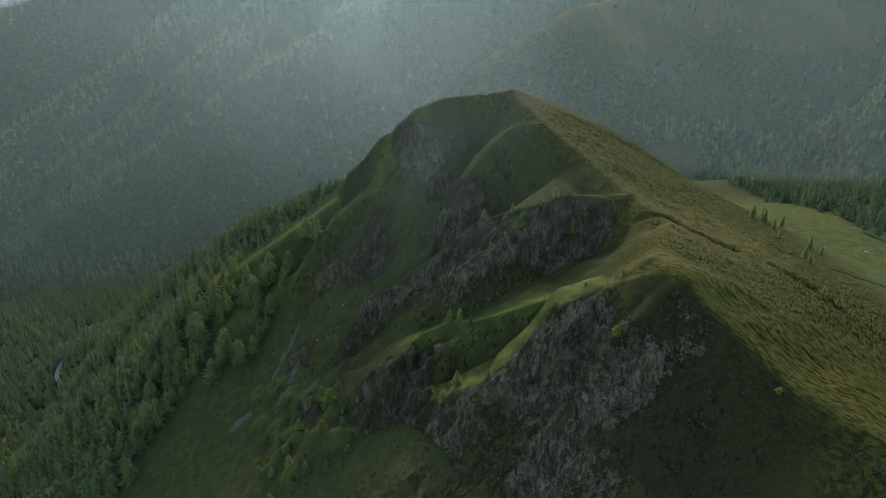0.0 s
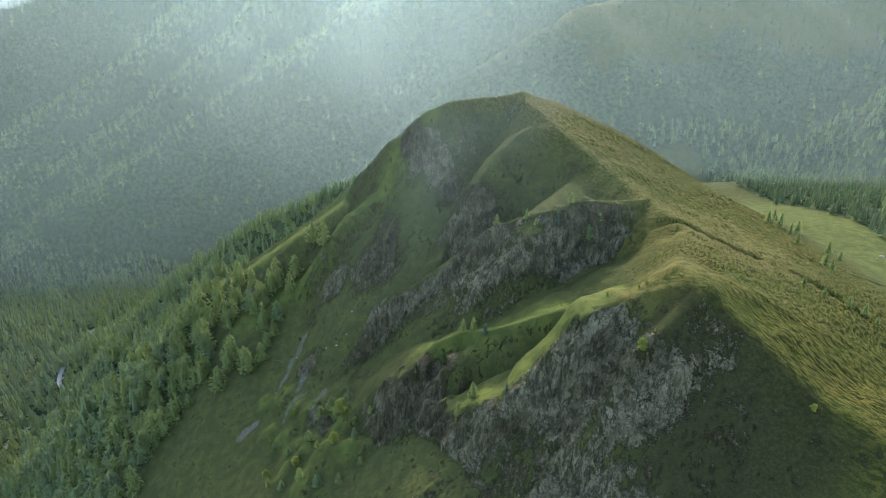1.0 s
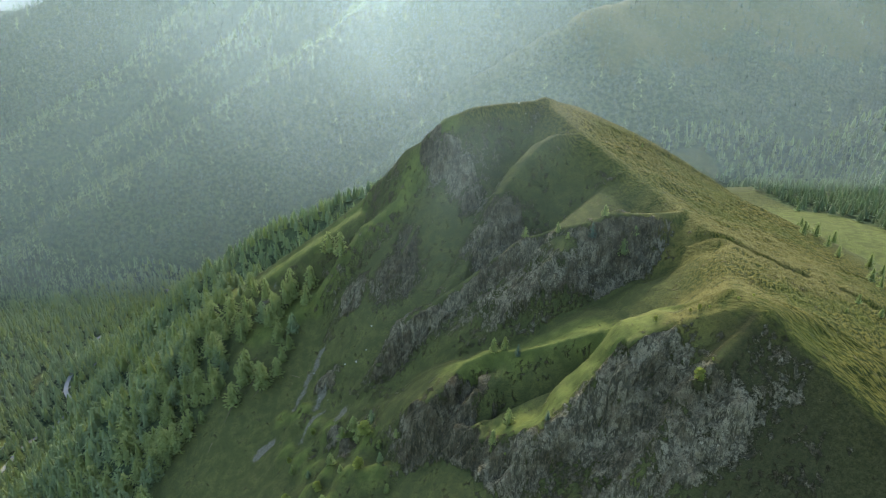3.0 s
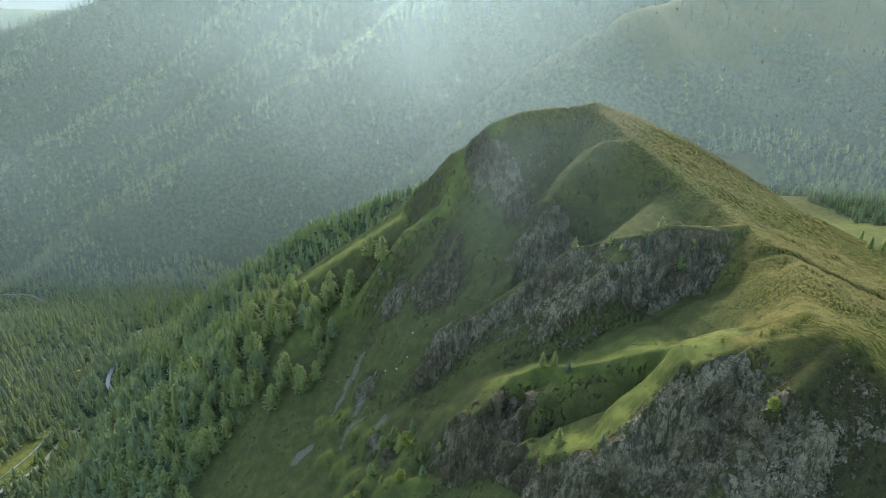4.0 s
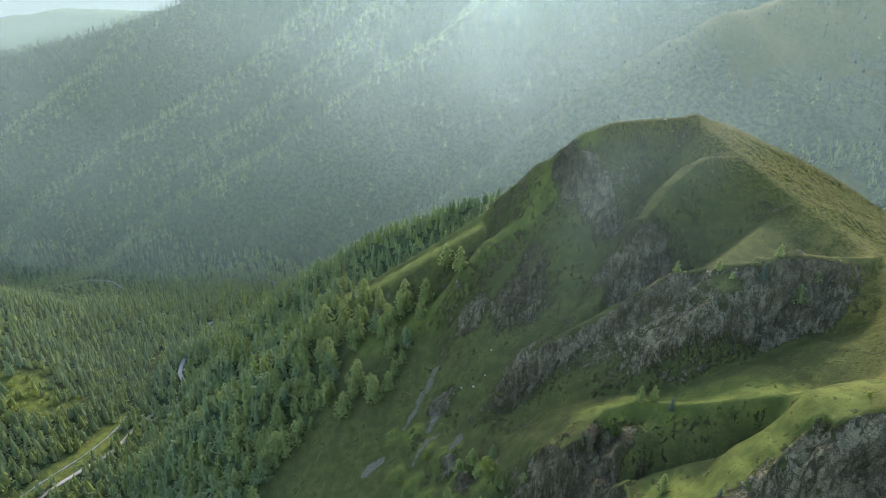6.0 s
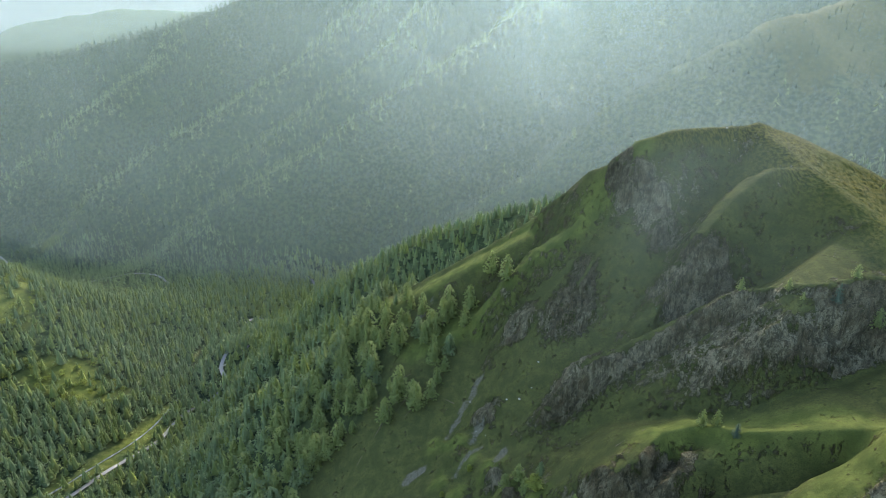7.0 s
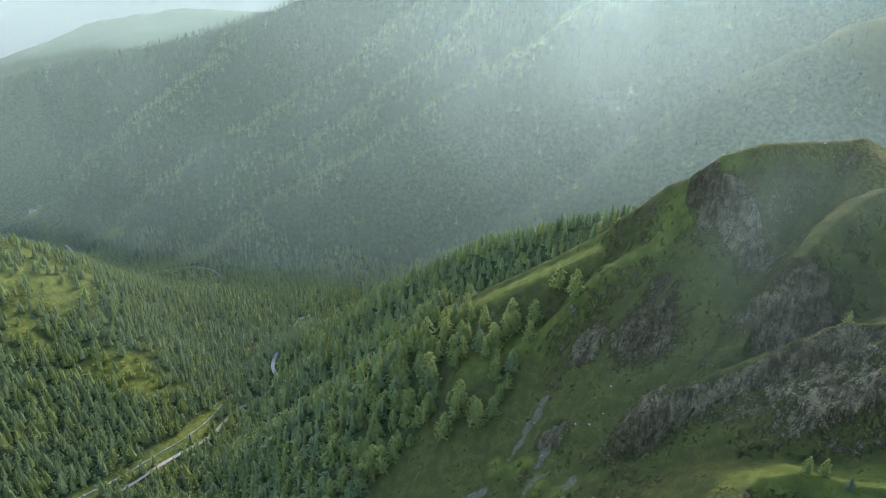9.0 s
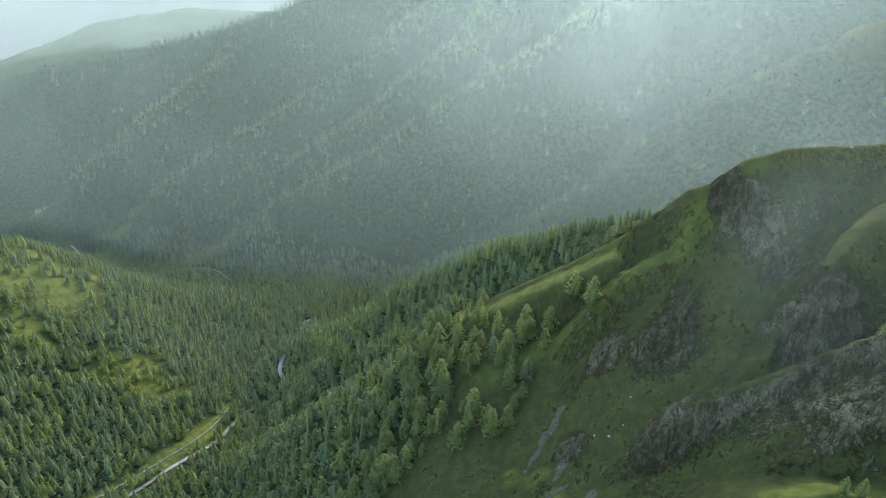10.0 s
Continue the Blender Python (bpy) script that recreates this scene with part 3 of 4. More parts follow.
tagged(ground, "grassy alpine ridge with grey limestone crags above a wooded valley", "mountain", kind="structure")


# ---- sheets imitating haze, before the far mountains and in the hollows ----
# Translucent haze sheets: course over the land, how high they stand, thickness aloft and low down, how deep they thin
# out above the ground, and whether light shafts are painted in.
HAZE_SHEETS = [
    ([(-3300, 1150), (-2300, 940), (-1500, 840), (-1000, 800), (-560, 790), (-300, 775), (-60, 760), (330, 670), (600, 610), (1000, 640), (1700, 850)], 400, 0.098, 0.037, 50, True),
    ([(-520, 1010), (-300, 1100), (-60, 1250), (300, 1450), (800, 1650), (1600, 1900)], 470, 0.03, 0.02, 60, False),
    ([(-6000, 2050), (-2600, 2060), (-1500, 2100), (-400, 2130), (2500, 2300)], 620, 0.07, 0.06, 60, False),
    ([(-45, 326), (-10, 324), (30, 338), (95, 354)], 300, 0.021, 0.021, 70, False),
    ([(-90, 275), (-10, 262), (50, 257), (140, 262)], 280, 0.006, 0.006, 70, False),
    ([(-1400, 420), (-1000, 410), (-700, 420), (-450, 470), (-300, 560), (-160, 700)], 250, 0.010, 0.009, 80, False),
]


def build_haze_sheet(course, top, aloft, low, thin, shafts):
    """An upright back-lit sheet imitating haze, thicker aloft, with light shafts painted into its veil along the way of
    the sunlight.
    """
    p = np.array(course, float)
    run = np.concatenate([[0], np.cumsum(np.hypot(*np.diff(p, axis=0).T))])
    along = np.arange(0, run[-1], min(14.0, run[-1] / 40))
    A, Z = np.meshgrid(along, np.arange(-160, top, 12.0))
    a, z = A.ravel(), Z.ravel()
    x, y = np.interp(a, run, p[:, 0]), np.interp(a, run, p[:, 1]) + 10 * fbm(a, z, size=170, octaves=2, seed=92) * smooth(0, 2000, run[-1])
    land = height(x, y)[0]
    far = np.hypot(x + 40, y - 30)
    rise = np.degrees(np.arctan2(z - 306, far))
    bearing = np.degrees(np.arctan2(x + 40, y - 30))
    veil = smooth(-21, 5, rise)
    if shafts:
        # glow towards the sun and edges of light shafts, painted as veil by bearing
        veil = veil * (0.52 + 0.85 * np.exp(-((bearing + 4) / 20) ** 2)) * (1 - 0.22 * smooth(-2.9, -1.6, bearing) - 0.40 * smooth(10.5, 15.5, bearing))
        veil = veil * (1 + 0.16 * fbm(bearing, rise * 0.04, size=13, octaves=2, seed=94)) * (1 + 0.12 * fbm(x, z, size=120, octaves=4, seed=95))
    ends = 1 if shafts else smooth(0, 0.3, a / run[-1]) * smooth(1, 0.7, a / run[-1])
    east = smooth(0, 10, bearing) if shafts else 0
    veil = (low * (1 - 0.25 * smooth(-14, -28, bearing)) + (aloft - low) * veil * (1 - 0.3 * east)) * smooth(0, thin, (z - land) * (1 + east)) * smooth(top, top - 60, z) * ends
    ob = mesh_object("mist", np.stack([x, y, z], -1), grid_faces(*A.shape), HAZE_SHEET, True)
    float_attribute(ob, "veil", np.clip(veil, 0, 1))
    return tagged(ob, "thin bluish translucent sheet imitating haze in the air", "mist", kind="stuff")


for bank in HAZE_SHEETS:
    build_haze_sheet(*bank)


def build_sky_sheet():
    """A grey sheet added to tone down the bright hazy sky at the valley's far end."""
    m, nt = material("grey_sky_sheet")
    n = noise_tex(nt, place(nt), 0.0012, 5)
    through_light = nt.nodes.new("ShaderNodeBsdfTranslucent")
    through_light.inputs["Color"].default_value = (0.74, 0.80, 0.76, 1)
    s = nt.nodes.new("ShaderNodeMixShader")
    s.inputs[0].default_value = 0.05
    nt.links.new(principled(nt, mix(nt, n, (0.09, 0.098, 0.092), (0.115, 0.123, 0.115)), 1.0, spec=0.0), s.inputs[1])
    nt.links.new(through_light.outputs[0], s.inputs[2])
    finish(nt, s.outputs[0])
    a = np.radians(np.linspace(-80, 60, 60))
    z = np.linspace(-300, 620, 10)
    A, Z = np.meshgrid(a, z)
    r = 4550 + 60 * fbm(A * 20, Z * 0.01, size=2, octaves=3, seed=14) + 0.12 * (Z - 400)
    ob = mesh_object("backdrop", np.stack([r * np.sin(A), r * np.cos(A), Z], -1).reshape(-1, 3), grid_faces(len(z), len(a)), m, True)
    return tagged(ob, "grey sheet added to dim the bright sky behind the farthest range", "cloud", kind="structure")


build_sky_sheet()


# ---- trees ----
def conifer_crown(whorls, fronds, radius, seed, droop=0.35, bare=0.08, ragged=0.3):
    """A crown one metre high: whorls of drooping fronds round the stem, as vertex and triangle arrays."""
    rng = np.random.default_rng(seed)
    v, f = [], []
    for w in range(whorls):
        t = (w + 0.5) / whorls
        z = bare + (1 - bare) * t
        r = radius * (1 - t) ** 0.72 * (0.72 + 0.28 * min(1.0, t / 0.2)) * (1 + 0.12 * np.sin(9 * t + seed)) + 0.012
        for k in range(max(4, int(fronds * (1 - 0.5 * t)))):
            a = 2 * math.pi * (k + rng.random()) / max(4, int(fronds * (1 - 0.5 * t))) + w * 1.7
            rr, zz = r * (1 + ragged * rng.normal()), z + 0.35 / whorls * rng.normal()
            c, s, wd = math.cos(a), math.sin(a), max(0.20 * rr, 0.014) * (0.8 + 0.5 * rng.random())
            n = len(v)
            lift = 0.06 * (1 - t) * (rng.random() + 0.4)
            v += [(0, 0, zz + 0.5 / whorls + lift), (c * rr * 0.6 - s * wd, s * rr * 0.6 + c * wd, zz - droop * rr * 0.25), (c * rr, s * rr, zz - droop * rr),
                  (c * rr * 0.6 + s * wd, s * rr * 0.6 - c * wd, zz - droop * rr * 0.25)]
            f += [(n, n + 1, n + 2), (n, n + 2, n + 3)]
    n = len(v)
    v += [(0.015, 0, 0.93), (-0.01, 0.012, 0.93), (-0.01, -0.012, 0.93), (0, 0, 1.03)]
    f += [(n, n + 1, n + 3), (n + 1, n + 2, n + 3), (n + 2, n, n + 3)]
    return np.array(v, np.float32), np.array(f, np.int32)


def feathery_crown(sprays, radius, seed, bare=0.12, fine=1.0, heart=7):
    """A soft, loose cone one metre high: short drooping sprays of needles."""
    rng = np.random.default_rng(seed)
    v, f = [], []
    for _ in range(sprays):
        t = rng.random() ** 1.35
        z = bare + (1 - bare) * t
        a = rng.random() * 6.283
        edge = (radius * (1 - t) ** 0.62 * (0.7 + 0.3 * min(1.0, t / 0.15)) + 0.012) * (1 + 0.22 * math.sin(3 * a + seed + 5 * t) + 0.15 * math.sin(26 * t + 2 * a + seed))
        r = edge * (0.5 + 0.55 * math.sqrt(rng.random()))
        c, s = math.cos(a), math.sin(a)
        size = (0.04 + 0.05 * (1 - t) * rng.random()) * fine
        p = np.array((r * c, r * s, z + 0.02 * rng.normal()))
        out = np.array((c, s, -0.15 + 0.5 * rng.normal())) * size
        wide = np.array((-s, c, 0.4 * rng.normal())) * size * 0.55
        n = len(v)
        v += [tuple(p - out * 0.6), tuple(p + wide), tuple(p + out), tuple(p - wide)]
        f += [(n, n + 1, n + 2), (n, n + 2, n + 3)]
    for k in range(heart):                      # the dense heart of the crown
        a0, a1 = 6.283 * k / 7, 6.283 * (k + 1) / 7
        r0, r1 = radius * (0.50 + 0.1 * math.sin(5 * k + seed)), radius * (0.50 + 0.1 * math.sin(5 * (k + 1) + seed))
        n = len(v)
        v += [(r0 * math.cos(a0), r0 * math.sin(a0), bare + 0.05), (r1 * math.cos(a1), r1 * math.sin(a1), bare + 0.05), (0.55 * r1 * math.cos(a1), 0.55 * r1 * math.sin(a1), 0.6),
              (0.55 * r0 * math.cos(a0), 0.55 * r0 * math.sin(a0), 0.6), (0, 0, 0.97)]
        f += [(n, n + 1, n + 2), (n, n + 2, n + 3), (n + 3, n + 2, n + 4)]
    return np.array(v, np.float32), np.array(f, np.int32)


def leafy_crown(clumps, leaves, seed, wide=0.36):
    """A round-topped loose crown one metre high, of small leaf clusters."""
    rng = np.random.default_rng(seed)
    v, f = [], []
    for _ in range(clumps):
        a, t = rng.random() * 6.283, rng.random()
        r = wide * math.sin(math.pi * (0.15 + 0.8 * t)) * math.sqrt(rng.random()) * 0.8
        cx, cy, cz = r * math.cos(a), r * math.sin(a), 0.2 + 0.75 * t
        for _ in range(leaves):
            p = np.array((cx, cy, cz)) + rng.normal(0, 0.055, 3)
            d, e = rng.normal(0, 0.045, 3), rng.normal(0, 0.045, 3)
            n = len(v)
            v += [tuple(p + d), tuple(p + e), tuple(p - d * 0.8 - e * 0.5)]
            f.append((n, n + 1, n + 2))
    return np.array(v, np.float32), np.array(f, np.int32)


def trunk_mesh(top=0.9, r=0.018, sides=6):
    v, f = [], []
    for k, (z, rr) in enumerate(((-0.06, r * 1.4), (0.03, r), (0.4, r * 0.7), (top, r * 0.15))):
        for i in range(sides):
            v.append((rr * math.cos(6.283 * i / sides) + 0.004 * math.sin(z * 7), rr * math.sin(6.283 * i / sides), z))
            if k:
                a, b = (k - 1) * sides + i, (k - 1) * sides + (i + 1) % sides
                f += [(a, b, b + sides), (a, b + sides, a + sides)]
    return np.array(v, np.float32), np.array(f, np.int32)


def scatter(name, crowns, mat, x, y, z, h, wide, seed):
    """Many trees in one mesh."""
    rng = np.random.default_rng(seed)
    allv, allf, base = [], [], 0
    pick = rng.integers(0, len(crowns), len(x))
    for c, (v, f) in enumerate(crowns):
        i = np.nonzero(pick == c)[0]
        if not len(i):
            continue
        a = rng.random(len(i)) * 6.283
        ca, sa = np.cos(a)[:, None], np.sin(a)[:, None]
        sc, hh = (h[i] * wide[i])[:, None], h[i][:, None]
        px = (v[None, :, 0] * ca - v[None, :, 1] * sa) * sc + x[i][:, None]
        py = (v[None, :, 0] * sa + v[None, :, 1] * ca) * sc + y[i][:, None]
        pz = v[None, :, 2] * hh + z[i][:, None] - 0.3
        allv.append(np.stack([px, py, pz], -1).reshape(-1, 3))
        allf.append((f[None] + (np.arange(len(i)) * len(v))[:, None, None] + base).reshape(-1, 3))
        base += len(i) * len(v)
    return mesh_object(name, np.concatenate(allv), np.concatenate(allf), mat)


def jittered(x0, x1, y0, y1, spacing, seed):
    rng = np.random.default_rng(seed)
    a, b = np.meshgrid(np.arange(x0, x1, spacing), np.arange(y0, y1, spacing))
    a, b = a.ravel(), b.ravel()
    return a + rng.uniform(-0.55, 0.55, a.size) * spacing, b + rng.uniform(-0.55, 0.55, a.size) * spacing, rng.random(a.size), rng


FINE = [feathery_crown(110, 0.27, s, 0.06) for s in (1, 2, 3)]
MIDDLE = [feathery_crown(34, 0.30, s, 0.06) for s in (4, 5, 6)]
FAR = [conifer_crown(4, 6, 0.24, s, ragged=0.2) for s in (7, 8, 9)]
LARCH_FINE = [feathery_crown(110, 0.27, s) for s in (11, 12, 13)]
LARCH_MIDDLE = [feathery_crown(36, 0.30, s) for s in (14, 15)]


def tree_kind(name, crown, mat, label, bare):
    """One tree a metre high: an empty with its trunk and its crown."""
    root = new(name)
    for part_name, (v, f), m in (("trunk", trunk_mesh(), BARK), ("crown", crown, mat)):
        o = mesh_object(part_name, v, f, m)
        o.parent = root
    return tagged(root, label, "tree")


TREES = {
    "spruce": [tree_kind("spruce_tree", c, SPRUCE, "dark green spruce standing at the edge of the valley wood", 0.08) for c in (feathery_crown(330, 0.27, s, 0.06, 0.85) for s in (31, 32, 33))],
    "larch": [tree_kind("larch_tree", c, LARCH, "light green larch with a loose crown on the grassy slope", 0.14) for c in (feathery_crown(320, 0.27, s, 0.1, 0.85, 7) for s in (34, 35, 36))],
    "dark spruce": [tree_kind("spruce_tree", c, FAR_SPRUCE, "small dark spruce on the ridge", 0.06) for c in (feathery_crown(330, 0.25, s, 0.04, 0.85) for s in (37, 38))],
    "bush": [tree_kind("bush", leafy_crown(46, 10, s), LEAF, "small yellow-green leafy bush growing on the steep grass", 0.1) for s in (21, 22)],
}
USED = set()


def surface(x, y):
    """The height of the ground sheet with its relief."""
    d = (verts[:, 0] - x) ** 2 + (verts[:, 1] - y) ** 2
    return float(verts[np.argpartition(d, 5)[:5], 2].mean())


def plant(kind, x, y, h, wide=1.0, label="", group=""):
    k = int(abs(x * 7 + y * 13)) % len(TREES[kind])
    src = TREES[kind][k]
    z = surface(x, y)
    m = pose(x, y, z - 0.1, 0, 0, (x * 37 + y * 91) % 360)
    if src.name in USED:
        ob = copy_thing(src, m)
    else:
        USED.add(src.name)
        ob = src
        ob.matrix_basis = m
    ob.scale = (h * wide, h * wide, h)
    return tagged(ob, label, "", group)


# Valley wood: the nearest trees stand singly, the rest in three sheets of wood.
fx, fy, pick, rng = jittered(-1080, 60, 150, 905, 6.7, 101)
fz = height(fx, fy)[0]
keep = pick < forest_density(fx, fy, fz)
fx, fy, fz = fx[keep], fy[keep], fz[keep]
fh = (rng.normal(0, 3.2, len(fx)) + 14.0 + 3.0 * smooth(-420, -220, fx)).clip(6, 25)
shoulder = smooth(425, 460, fy) * smooth(-300, -220, fx)
fh = fh * (1 - 0.34 * shoulder)
is_larch = rng.random(len(fx)) < np.clip(0.32 + 0.45 * smooth(-360, -180, fx) - 0.6 * shoulder + 0.3 * fbm(fx, fy, size=60, octaves=2, seed=5), 0.05, 0.8)
reach = np.hypot(fx + 30, fy - 0)
singles = np.zeros(len(fx), bool)
near_strip = np.nonzero((fx > -232) & (fy < 440))[0]
singles[near_strip[np.argsort(reach[near_strip])[:300]]] = True
for i in np.nonzero(singles)[0]:
    plant("larch" if is_larch[i] else "spruce", fx[i], fy[i], fh[i] * 0.95, float(rng.uniform(0.9, 1.25)), group="trees at the edge of the valley wood")
wide = rng.uniform(0.95, 1.4, len(fx))
close = ~singles & (reach < 430)
away = ~singles & ~close & (reach < 1040)
remote = ~singles & ~close & ~away
for label, mask, crowns, mat in (("dark spruce wood covering the valley slope", close & ~is_larch, FINE, SPRUCE), ("pale green larch wood on the lower slope", close & is_larch, LARCH_FINE, LARCH),
                                 ("spruce wood filling the valley floor", away & ~is_larch, MIDDLE, SPRUCE), ("scattered larches in the valley wood", away & is_larch, LARCH_MIDDLE, LARCH), ("distant spruce wood at the valley mouth", remote, FAR, SPRUCE)):
    if mask.sum():
        tagged(scatter("forest", crowns, mat, fx[mask], fy[mask], fz[mask], fh[mask], wide[mask], 7), label, "forest", kind="stuff")

# Broad-leaved bushes along the edges of the hillside meadows.
bx, by, pick, rng = jittered(-880, -520, 370, 580, 8.5, 107)
edge = np.minimum.reduce([np.abs(np.hypot((bx - mx) / rx, (by - my) / ry) + 0.7 * fbm(bx, by, size=38, octaves=4, seed=51) - 0.85) for mx, my, rx, ry in MEADOWS[:3]])
keep = pick < 0.75 * smooth(0.6, 0.2, edge) * smooth(-0.25, 0.15, fbm(bx, by, size=26, octaves=3, seed=108))
bx, by = bx[keep], by[keep]
tagged(scatter("forest", [leafy_crown(22, 7, s, 0.42) for s in (41, 42, 43)], LEAF, bx, by, height(bx, by)[0], rng.uniform(5, 9.5, len(bx)), rng.uniform(1.2, 1.7, len(bx)), 12), "round broad-leaved bushes along the hillside meadows", "forest", kind="stuff")

# Far wood on the mountains across the valley.
gx2, gy2, pick, rng = jittered(-2400, 1100, 840, 1960, 11.3, 103)
gz2, _, _, (gsx, gsy) = height(gx2, gy2)
keep = (pick < forest_density(gx2, gy2, gz2)) & (gx2 > -1.35 * gy2) & (gx2 < 0.95 * gy2) & ((line_distance(gx2, gy2, [q[:2] for q in RIDGES["right_massif"][0]]) > 14) | (gx2 < 60))
gx2, gy2, gz2, gsx, gsy = gx2[keep], gy2[keep], gz2[keep], gsx[keep], gsy[keep]
gh, gw = rng.normal(13.5, 3, len(gx2)).clip(7, 19), rng.uniform(1.25, 1.75, len(gx2))
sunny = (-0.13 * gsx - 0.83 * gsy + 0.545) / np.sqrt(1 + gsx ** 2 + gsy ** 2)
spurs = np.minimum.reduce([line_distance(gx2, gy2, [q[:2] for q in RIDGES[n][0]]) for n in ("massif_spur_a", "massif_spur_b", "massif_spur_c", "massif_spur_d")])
# pale crowns paint the sunlit spur crests, dark ones the shaded flanks
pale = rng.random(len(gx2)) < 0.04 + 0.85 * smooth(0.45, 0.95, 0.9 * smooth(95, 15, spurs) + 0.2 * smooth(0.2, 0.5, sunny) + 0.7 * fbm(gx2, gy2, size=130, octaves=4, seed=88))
for mask, mat, label in ((~pale, FAR_SPRUCE, "dense spruce wood on the far mountainside, shade painted in its colour"), (pale, FAR_LARCH, "pale wood along the far mountainside's spurs, sunlight painted in its colour")):
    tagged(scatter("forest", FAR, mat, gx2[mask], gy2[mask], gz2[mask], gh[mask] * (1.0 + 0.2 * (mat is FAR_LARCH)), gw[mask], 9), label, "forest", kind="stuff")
ex, ey, pick, rng = jittered(300, 900, 380, 900, 9.0, 105)
ez = height(ex, ey)[0]
keep = pick < forest_density(ex, ey, ez)
ex, ey, ez = ex[keep], ey[keep], ez[keep]
eh, ew, pale = rng.normal(13, 3, len(ex)).clip(6, 20), rng.uniform(1.0, 1.5, len(ex)), rng.random(len(ex)) < 0.55
for mask, crowns, mat, label in ((pale, LARCH_MIDDLE, FAR_LARCH, "pale larch wood below the eastern meadow"), (~pale, MIDDLE, SPRUCE, "dark spruce wood below the eastern meadow")):
    tagged(scatter("forest", crowns, mat, ex[mask], ey[mask], ez[mask], eh[mask], ew[mask], 10), label, "forest", kind="stuff")



# ---- single trees and bushes on the ridge ----
HILL_TREES = [
    ("dark spruce", 51.3, 277, 8.5, 0.9, "dark spruce on the grassy brow of the spur"), ("larch", 58, 282, 6.0, 1.2, "pale larch on the grassy brow of the spur"),
    ("larch", 36, 285, 6.0, 1.0, "pale larch on the edge of the crag"), ("larch", 21.5, 297, 6.5, 1.1, "pale larch on the sharp crest of the spur"),
    ("larch", 66.5, 275, 8.5, 1.3, "broad pale larch on the shaded side of the spur"), ("larch", 40, 279, 4.0, 1.0, "young larch on the crag below the brow"),
    ("larch", 72, 277, 5.0, 1.3, "young larch on the shaded side of the spur"), ("larch", 2, 241.5, 8.0, 0.9, "slender larch on the sunlit spur"),
    ("larch", 7, 241, 7.5, 0.9, "slender larch on the sunlit spur"), ("dark spruce", 12, 233, 6.0, 1.0, "small dark spruce on the sunlit spur"),
    ("larch", 5.3, 202, 8.5, 1.0, "light green larch on the sunlit grass ledge"), ("larch", -1, 197, 7.5, 0.9, "light green larch on the lip of the ledge"),
    ("dark spruce", 17.5, 186, 4.0, 1.0, "small dark spruce on the rim of the cliff"), ("bush", 60.5, 168.5, 5.6, 1.05, "yellow-green bushy tree alone on the shaded grass slope"),
    ("bush", 68, 192, 2.4, 1.0, "small green bush on the dry crest"), ("bush", 66, 194, 1.4, 1.1, "tiny bush on the dry crest"), ("bush", 70.5, 190, 1.2, 1.2, "tiny bush on the dry crest"),
    ("bush", 55, 195, 2.6, 0.8, "small thorny bush at the cliff top"), ("bush", 102.8, 141.5, 3.0, 1.1, "round bush on the edge of the shade"),
    ("bush", 78, 187, 1.2, 1.5, "low shrub on the dry crest"), ("bush", 84, 189, 1.0, 1.6, "low shrub on the dry crest"), ("bush", 65, 171, 1.4, 1.0, "small shrub on the shaded grass slope"),
    ("larch", -2, 196, 3.0, 1.0, "young larch under the ledge"), ("bush", 3, 190, 1.6, 1.0, "small shrub on the cliff edge"),
]
EAST_TREES = [(149, 227, 5), (153, 219, 4), (163, 217, 5), (170, 216, 6), (173, 212, 3.5), (190, 275, 8), (183, 260, 7), (210, 353, 10), (199, 348, 9), (207, 336, 8), (196, 310, 7), (224, 356, 9), (217, 313, 9),
              (222, 309, 7), (136, 215, 2.2), (240, 420, 8), (252, 470, 9), (258, 508, 10), (278, 475, 9), (232, 395, 6), (110, 396, 3), (262, 440, 7)]
KNOB_TREES = [(-104, 257, 6), (-60, 220, 7), (-74, 252, 8), (-50, 220, 6), (-76, 212, 7), (-60, 241, 9), (-43, 227, 5), (-88, 219, 6), (-77, 236, 7), (-95, 273, 5), (-46, 209, 5), (-67, 209, 7), (-56, 206, 6), (-103, 239, 6),
              (-68, 254, 9), (-58, 251, 8), (-64, 246, 10), (-82, 226, 6), (-70, 226, 5), (-92, 246, 5), (-52, 233, 5), (-108, 265, 4), (-98, 228, 6), (-85, 205, 6)]
for kind, x, y, h, wide, label in HILL_TREES:
    plant(kind, x, y, h, wide, label, "trees and bushes on the ridge")
for i, (x, y, h) in enumerate(EAST_TREES):
    plant("larch", x, y, h, 0.95 + 0.1 * (i % 3), "pale larch on the sunny eastern slope", "larches on the eastern slope")
for i, (x, y, h) in enumerate(KNOB_TREES):
    plant(("larch", "bush", "larch", "spruce")[i % 4], x, y, h, 1.0 + 0.12 * (i % 3), "young tree among the grassy knolls below the crags", "trees among the knolls")


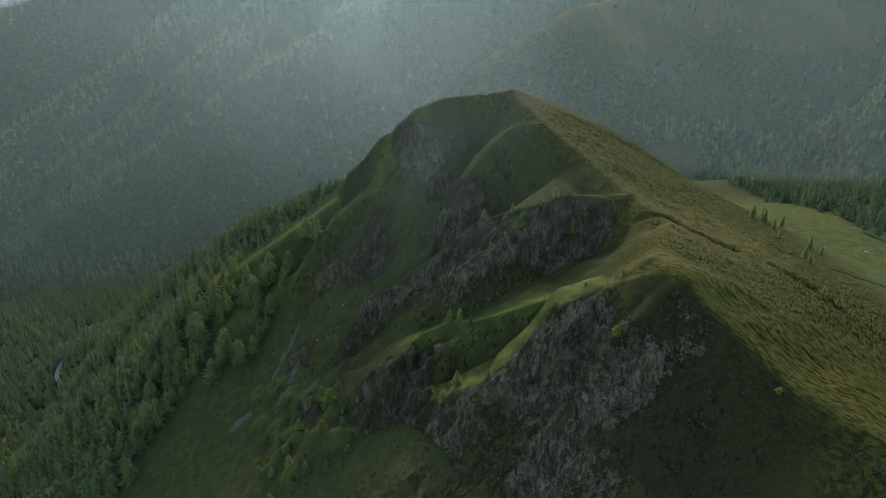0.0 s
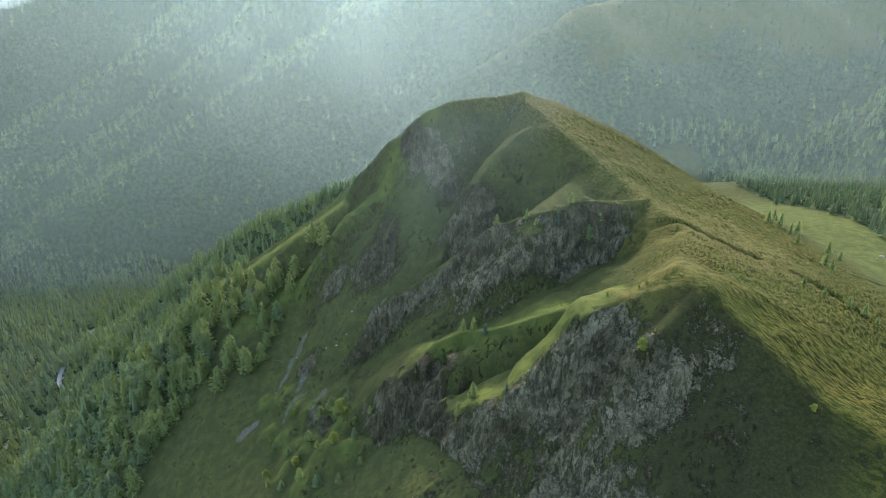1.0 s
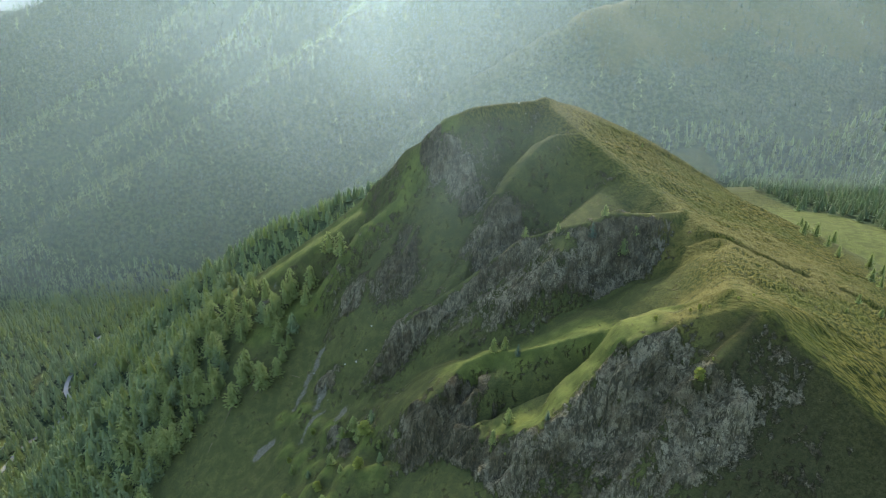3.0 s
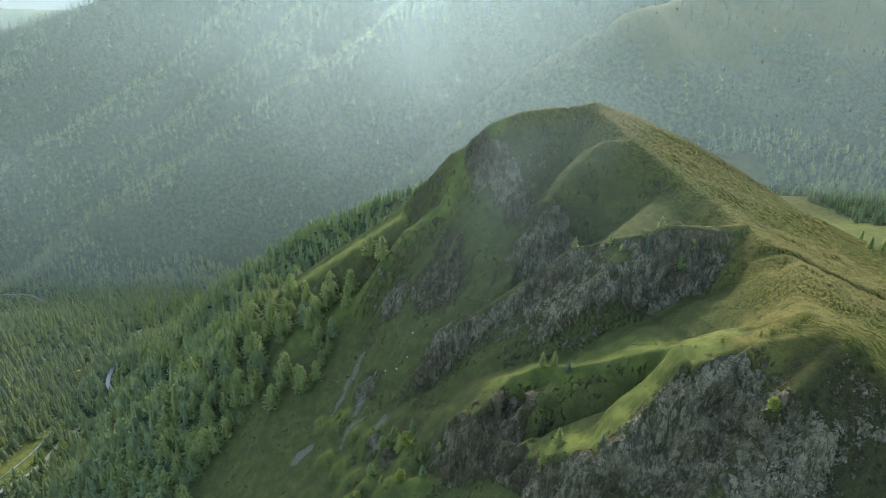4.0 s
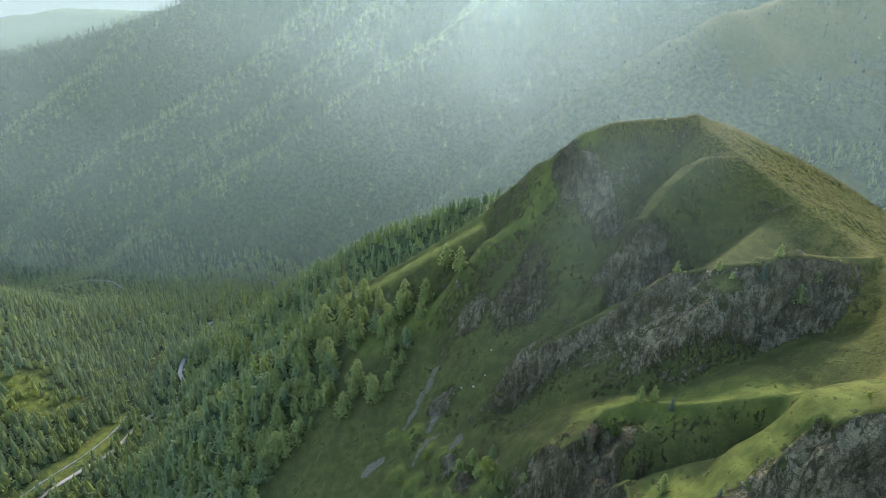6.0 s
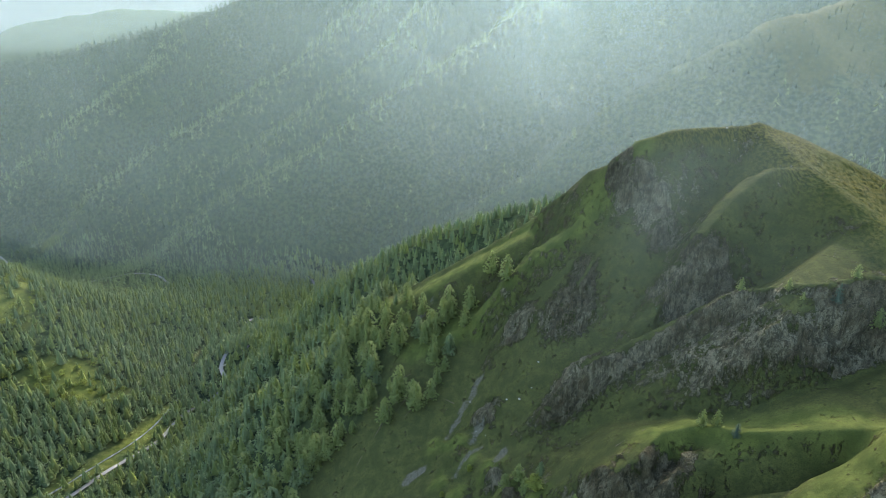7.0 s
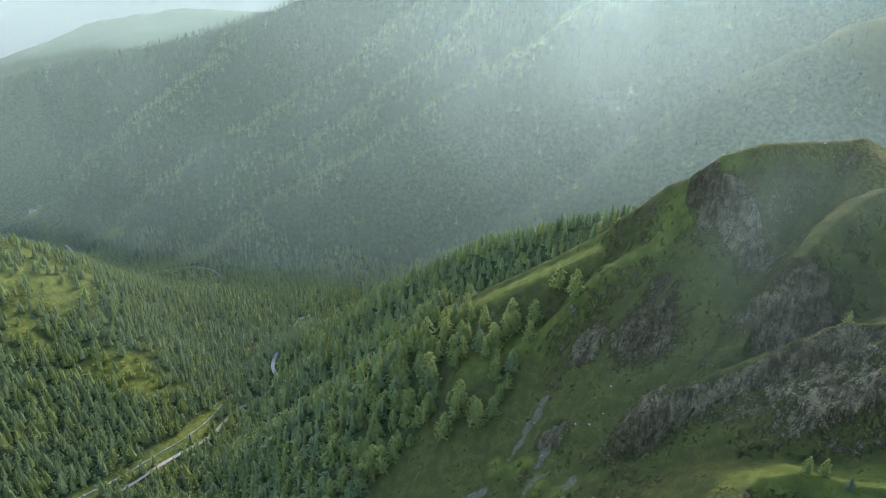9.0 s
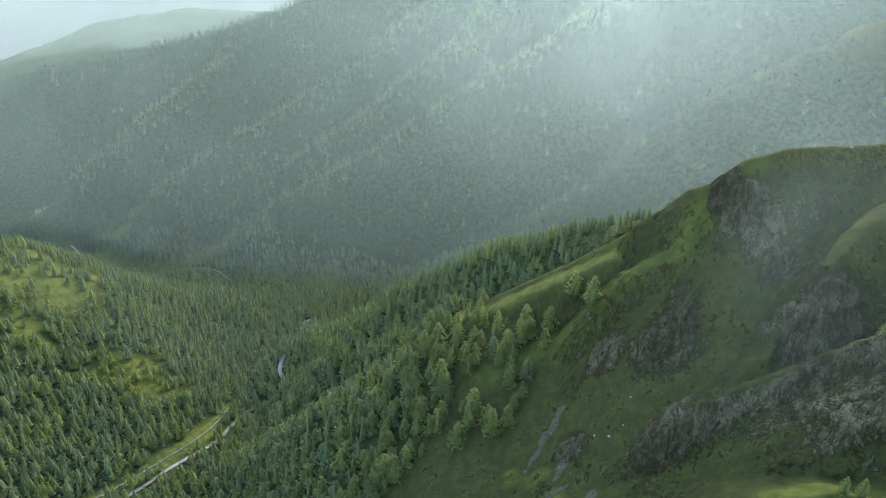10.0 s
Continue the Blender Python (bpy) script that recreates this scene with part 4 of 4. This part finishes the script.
# ---- boulders and fallen trunks ----
def boulder(x, y, size, seed, label):
    bm = bmesh.new()
    bmesh.ops.create_icosphere(bm, subdivisions=3, radius=1)
    for v in bm.verts:
        n = noise.noise(v.co * 1.3 + Vector((seed * 3.1, 0, 0))) * 0.45 + noise.noise(v.co * 3.1 + Vector((0, seed * 1.7, 0))) * 0.18
        v.co *= 1 + n
        v.co.x *= 1.25
        v.co.z = max(v.co.z * 0.6, -0.4)
    me = bpy.data.meshes.new("boulder")
    bm.to_mesh(me)
    bm.free()
    me.materials.append(STONE)
    ob = new("boulder", me)
    ob.matrix_basis = pose(x, y, float(height(x, y)[0][0]) + 0.02 * size, 0, 0, seed * 57) @ Matrix.Diagonal((size, size, size, 1))
    return tagged(ob, label, "boulder", "boulders on the grass slope")


rng = np.random.default_rng(40)
for k, (x, y, size) in enumerate([(-81, 305, 0.6), (-74, 303, 0.75), (-68, 306, 0.5), (28.4, 410, 0.7), (-66, 318, 0.6), (301, 377, 1.5), (-96, 296, 0.5), (-90, 292, 0.4), (-104, 318, 0.5)]):
    boulder(x, y, size, k + 1, "pale limestone boulder lying on the green slope")


def log(x, y, length, turn):
    v, f = trunk_mesh(1.0, 0.02)
    ob = mesh_object("fallen_trunk", v, f, BARK)
    z = float(height(x, y)[0][0])
    zx = float(height(x + math.cos(radians(turn)) * length, y + math.sin(radians(turn)) * length)[0][0])
    ob.matrix_basis = Matrix.Translation((x, y, z + 0.25)) @ Vector((math.cos(radians(turn)) * length, math.sin(radians(turn)) * length, zx - z)).to_track_quat("Z", "Y").to_matrix().to_4x4() @ Matrix.Diagonal((length, length, length, 1))
    return tagged(ob, "bleached fallen trunk lying on the slope", "log", "fallen trunks")


for x, y, length, turn in ((-115, 321, 9, 150), (-28, 243, 6, 20), (-148, 330, 11, 240), (-160, 318, 10, 250), (-142, 322, 8, 230), (-168, 300, 9, 255), (-150, 345, 7, 200)):
    log(x, y, length, turn)


# ---- road and stream on the valley floor ----
def ribbon(name, line, width, mat, lift, label, category):
    pts = []
    for i in range(len(line) - 1):
        p0, p1, p2, p3 = (np.array(line[min(max(i + k, 0), len(line) - 1)], float) for k in (-1, 0, 1, 2))
        n = max(2, int(np.hypot(*(p2 - p1)) / 4))
        for t in np.arange(n) / n:
            pts.append(0.5 * (2 * p1 + (p2 - p0) * t + (2 * p0 - 5 * p1 + 4 * p2 - p3) * t * t + (3 * p1 - p0 - 3 * p2 + p3) * t ** 3))
    pts = np.array(pts)
    tan = np.gradient(pts, axis=0)
    side = np.stack([-tan[:, 1], tan[:, 0]], -1) / np.hypot(tan[:, 0], tan[:, 1])[:, None]
    w = width * (1 + 0.25 * np.sin(np.arange(len(pts)) * 0.9) * (category == "stream"))
    rows = []
    for k in (-1, -0.4, 0.4, 1):
        q = pts + side * (0.5 * w * k)[:, None]
        rows.append(q)
    z = np.max([height(q[:, 0], q[:, 1])[0] for q in rows], axis=0) + lift
    z = np.convolve(np.pad(z, 3, mode="edge"), np.ones(7) / 7, "valid")
    v = np.stack([np.column_stack([q, z - (0.12 if abs(k) == 1 else 0)]) for q, k in zip(rows, (-1, -0.4, 0.4, 1))], 1)
    return tagged(mesh_object(name, v.reshape(-1, 3), grid_faces(len(pts), 4), mat, True), label, category, kind="structure")


ribbon("road", ROAD, 4.4, ASPHALT, 0.6, "narrow pale valley road winding through the spruce wood", "road")
ribbon("water", STREAM[:5], 1.7, WATER, 0.4, "narrow stream with white water on stones", "stream")
ribbon("pavement", [(-490, 660), (-484, 667), (-481, 675)], 7, GRAVEL, 0.9, "pale gravel lay-by beside the valley road", "lay-by")
ribbon("forest_track", [(-455, 540), (-440, 552), (-425, 575), (-428, 600)], 2.4, GRAVEL, 0.6, "pale gravel forest track", "track")


# ---- far houses ----
HOUSE_WALL = plain_material("pale_house_wall", (0.22, 0.21, 0.18), (0.32, 0.31, 0.27), 0.7)
HOUSE_ROOF = plain_material("grey_house_roof", (0.06, 0.055, 0.05), (0.11, 0.10, 0.09), 1.0)
HOUSE_GLASS = plain_material("dark_window", (0.02, 0.025, 0.03), (0.04, 0.045, 0.05), 1.0, 0.2)


def box(bm, x0, x1, y0, y1, z0, z1):
    v = [bm.verts.new((x, y, z)) for z in (z0, z1) for x, y in ((x0, y0), (x1, y0), (x1, y1), (x0, y1))]
    for f in ((3, 2, 1, 0), (4, 5, 6, 7), (0, 1, 5, 4), (1, 2, 6, 5), (2, 3, 7, 6), (3, 0, 4, 7)):
        bm.faces.new([v[i] for i in f])


def part(name, bm, mat, parent, label=""):
    me = bpy.data.meshes.new(name)
    bm.to_mesh(me)
    bm.free()
    me.materials.append(mat)
    ob = new(name, me)
    ob.parent = parent
    return tagged(ob, label)


def house(x, y, w, d, turn):
    root = new("house")
    bm = bmesh.new()
    box(bm, -w / 2, w / 2, -d / 2, d / 2, -2, 5)
    for s in (-1, 1):
        a = [bm.verts.new(p) for p in ((s * w / 2, -d / 2, 5), (s * w / 2, d / 2, 5), (s * w / 2, 0, 5 + d * 0.36))]
        bm.faces.new(a)
    part("wall", bm, HOUSE_WALL, root)
    bm = bmesh.new()
    for s in (-1, 1):
        e, r = d / 2 + 0.8, 5 + d * 0.36
        lo = 5 - 0.8 * 0.72
        v = [bm.verts.new(p) for p in ((-w / 2 - 0.7, s * e, lo), (w / 2 + 0.7, s * e, lo), (w / 2 + 0.7, 0, r), (-w / 2 - 0.7, 0, r),
                                       (-w / 2 - 0.7, s * e, lo + 0.3), (w / 2 + 0.7, s * e, lo + 0.3), (w / 2 + 0.7, 0, r + 0.3), (-w / 2 - 0.7, 0, r + 0.3))]
        for f in ((0, 1, 2, 3), (4, 5, 6, 7), (0, 1, 5, 4), (1, 2, 6, 5), (3, 0, 4, 7)):
            bm.faces.new([v[i] for i in f])
    part("roof", bm, HOUSE_ROOF, root)
    for k in range(3):
        for z in (1.0, 3.4):
            bm = bmesh.new()
            box(bm, -w / 2 + (k + 0.6) * w / 3.4, -w / 2 + (k + 0.6) * w / 3.4 + 1.0, -d / 2 - 0.06, -d / 2 + 0.1, z, z + 1.2)
            part("window", bm, HOUSE_GLASS, root)
    root.matrix_basis = pose(x, y, float(height(x, y)[0][0]) + 0.3, 0, 0, turn)
    return tagged(root, "small pale farmhouse with a grey gable roof in the valley", "house", "far farmhouses")


for x, y, w, d, turn in ((-975, 742, 12, 9, 15), (-960, 748, 10, 8, -20), (-992, 750, 11, 9, 40), (-1400, 958, 12, 9, 10), (-1385, 966, 10, 8, 30), (-1425, 968, 11, 8, -15)):
    house(x, y, w, d, turn)
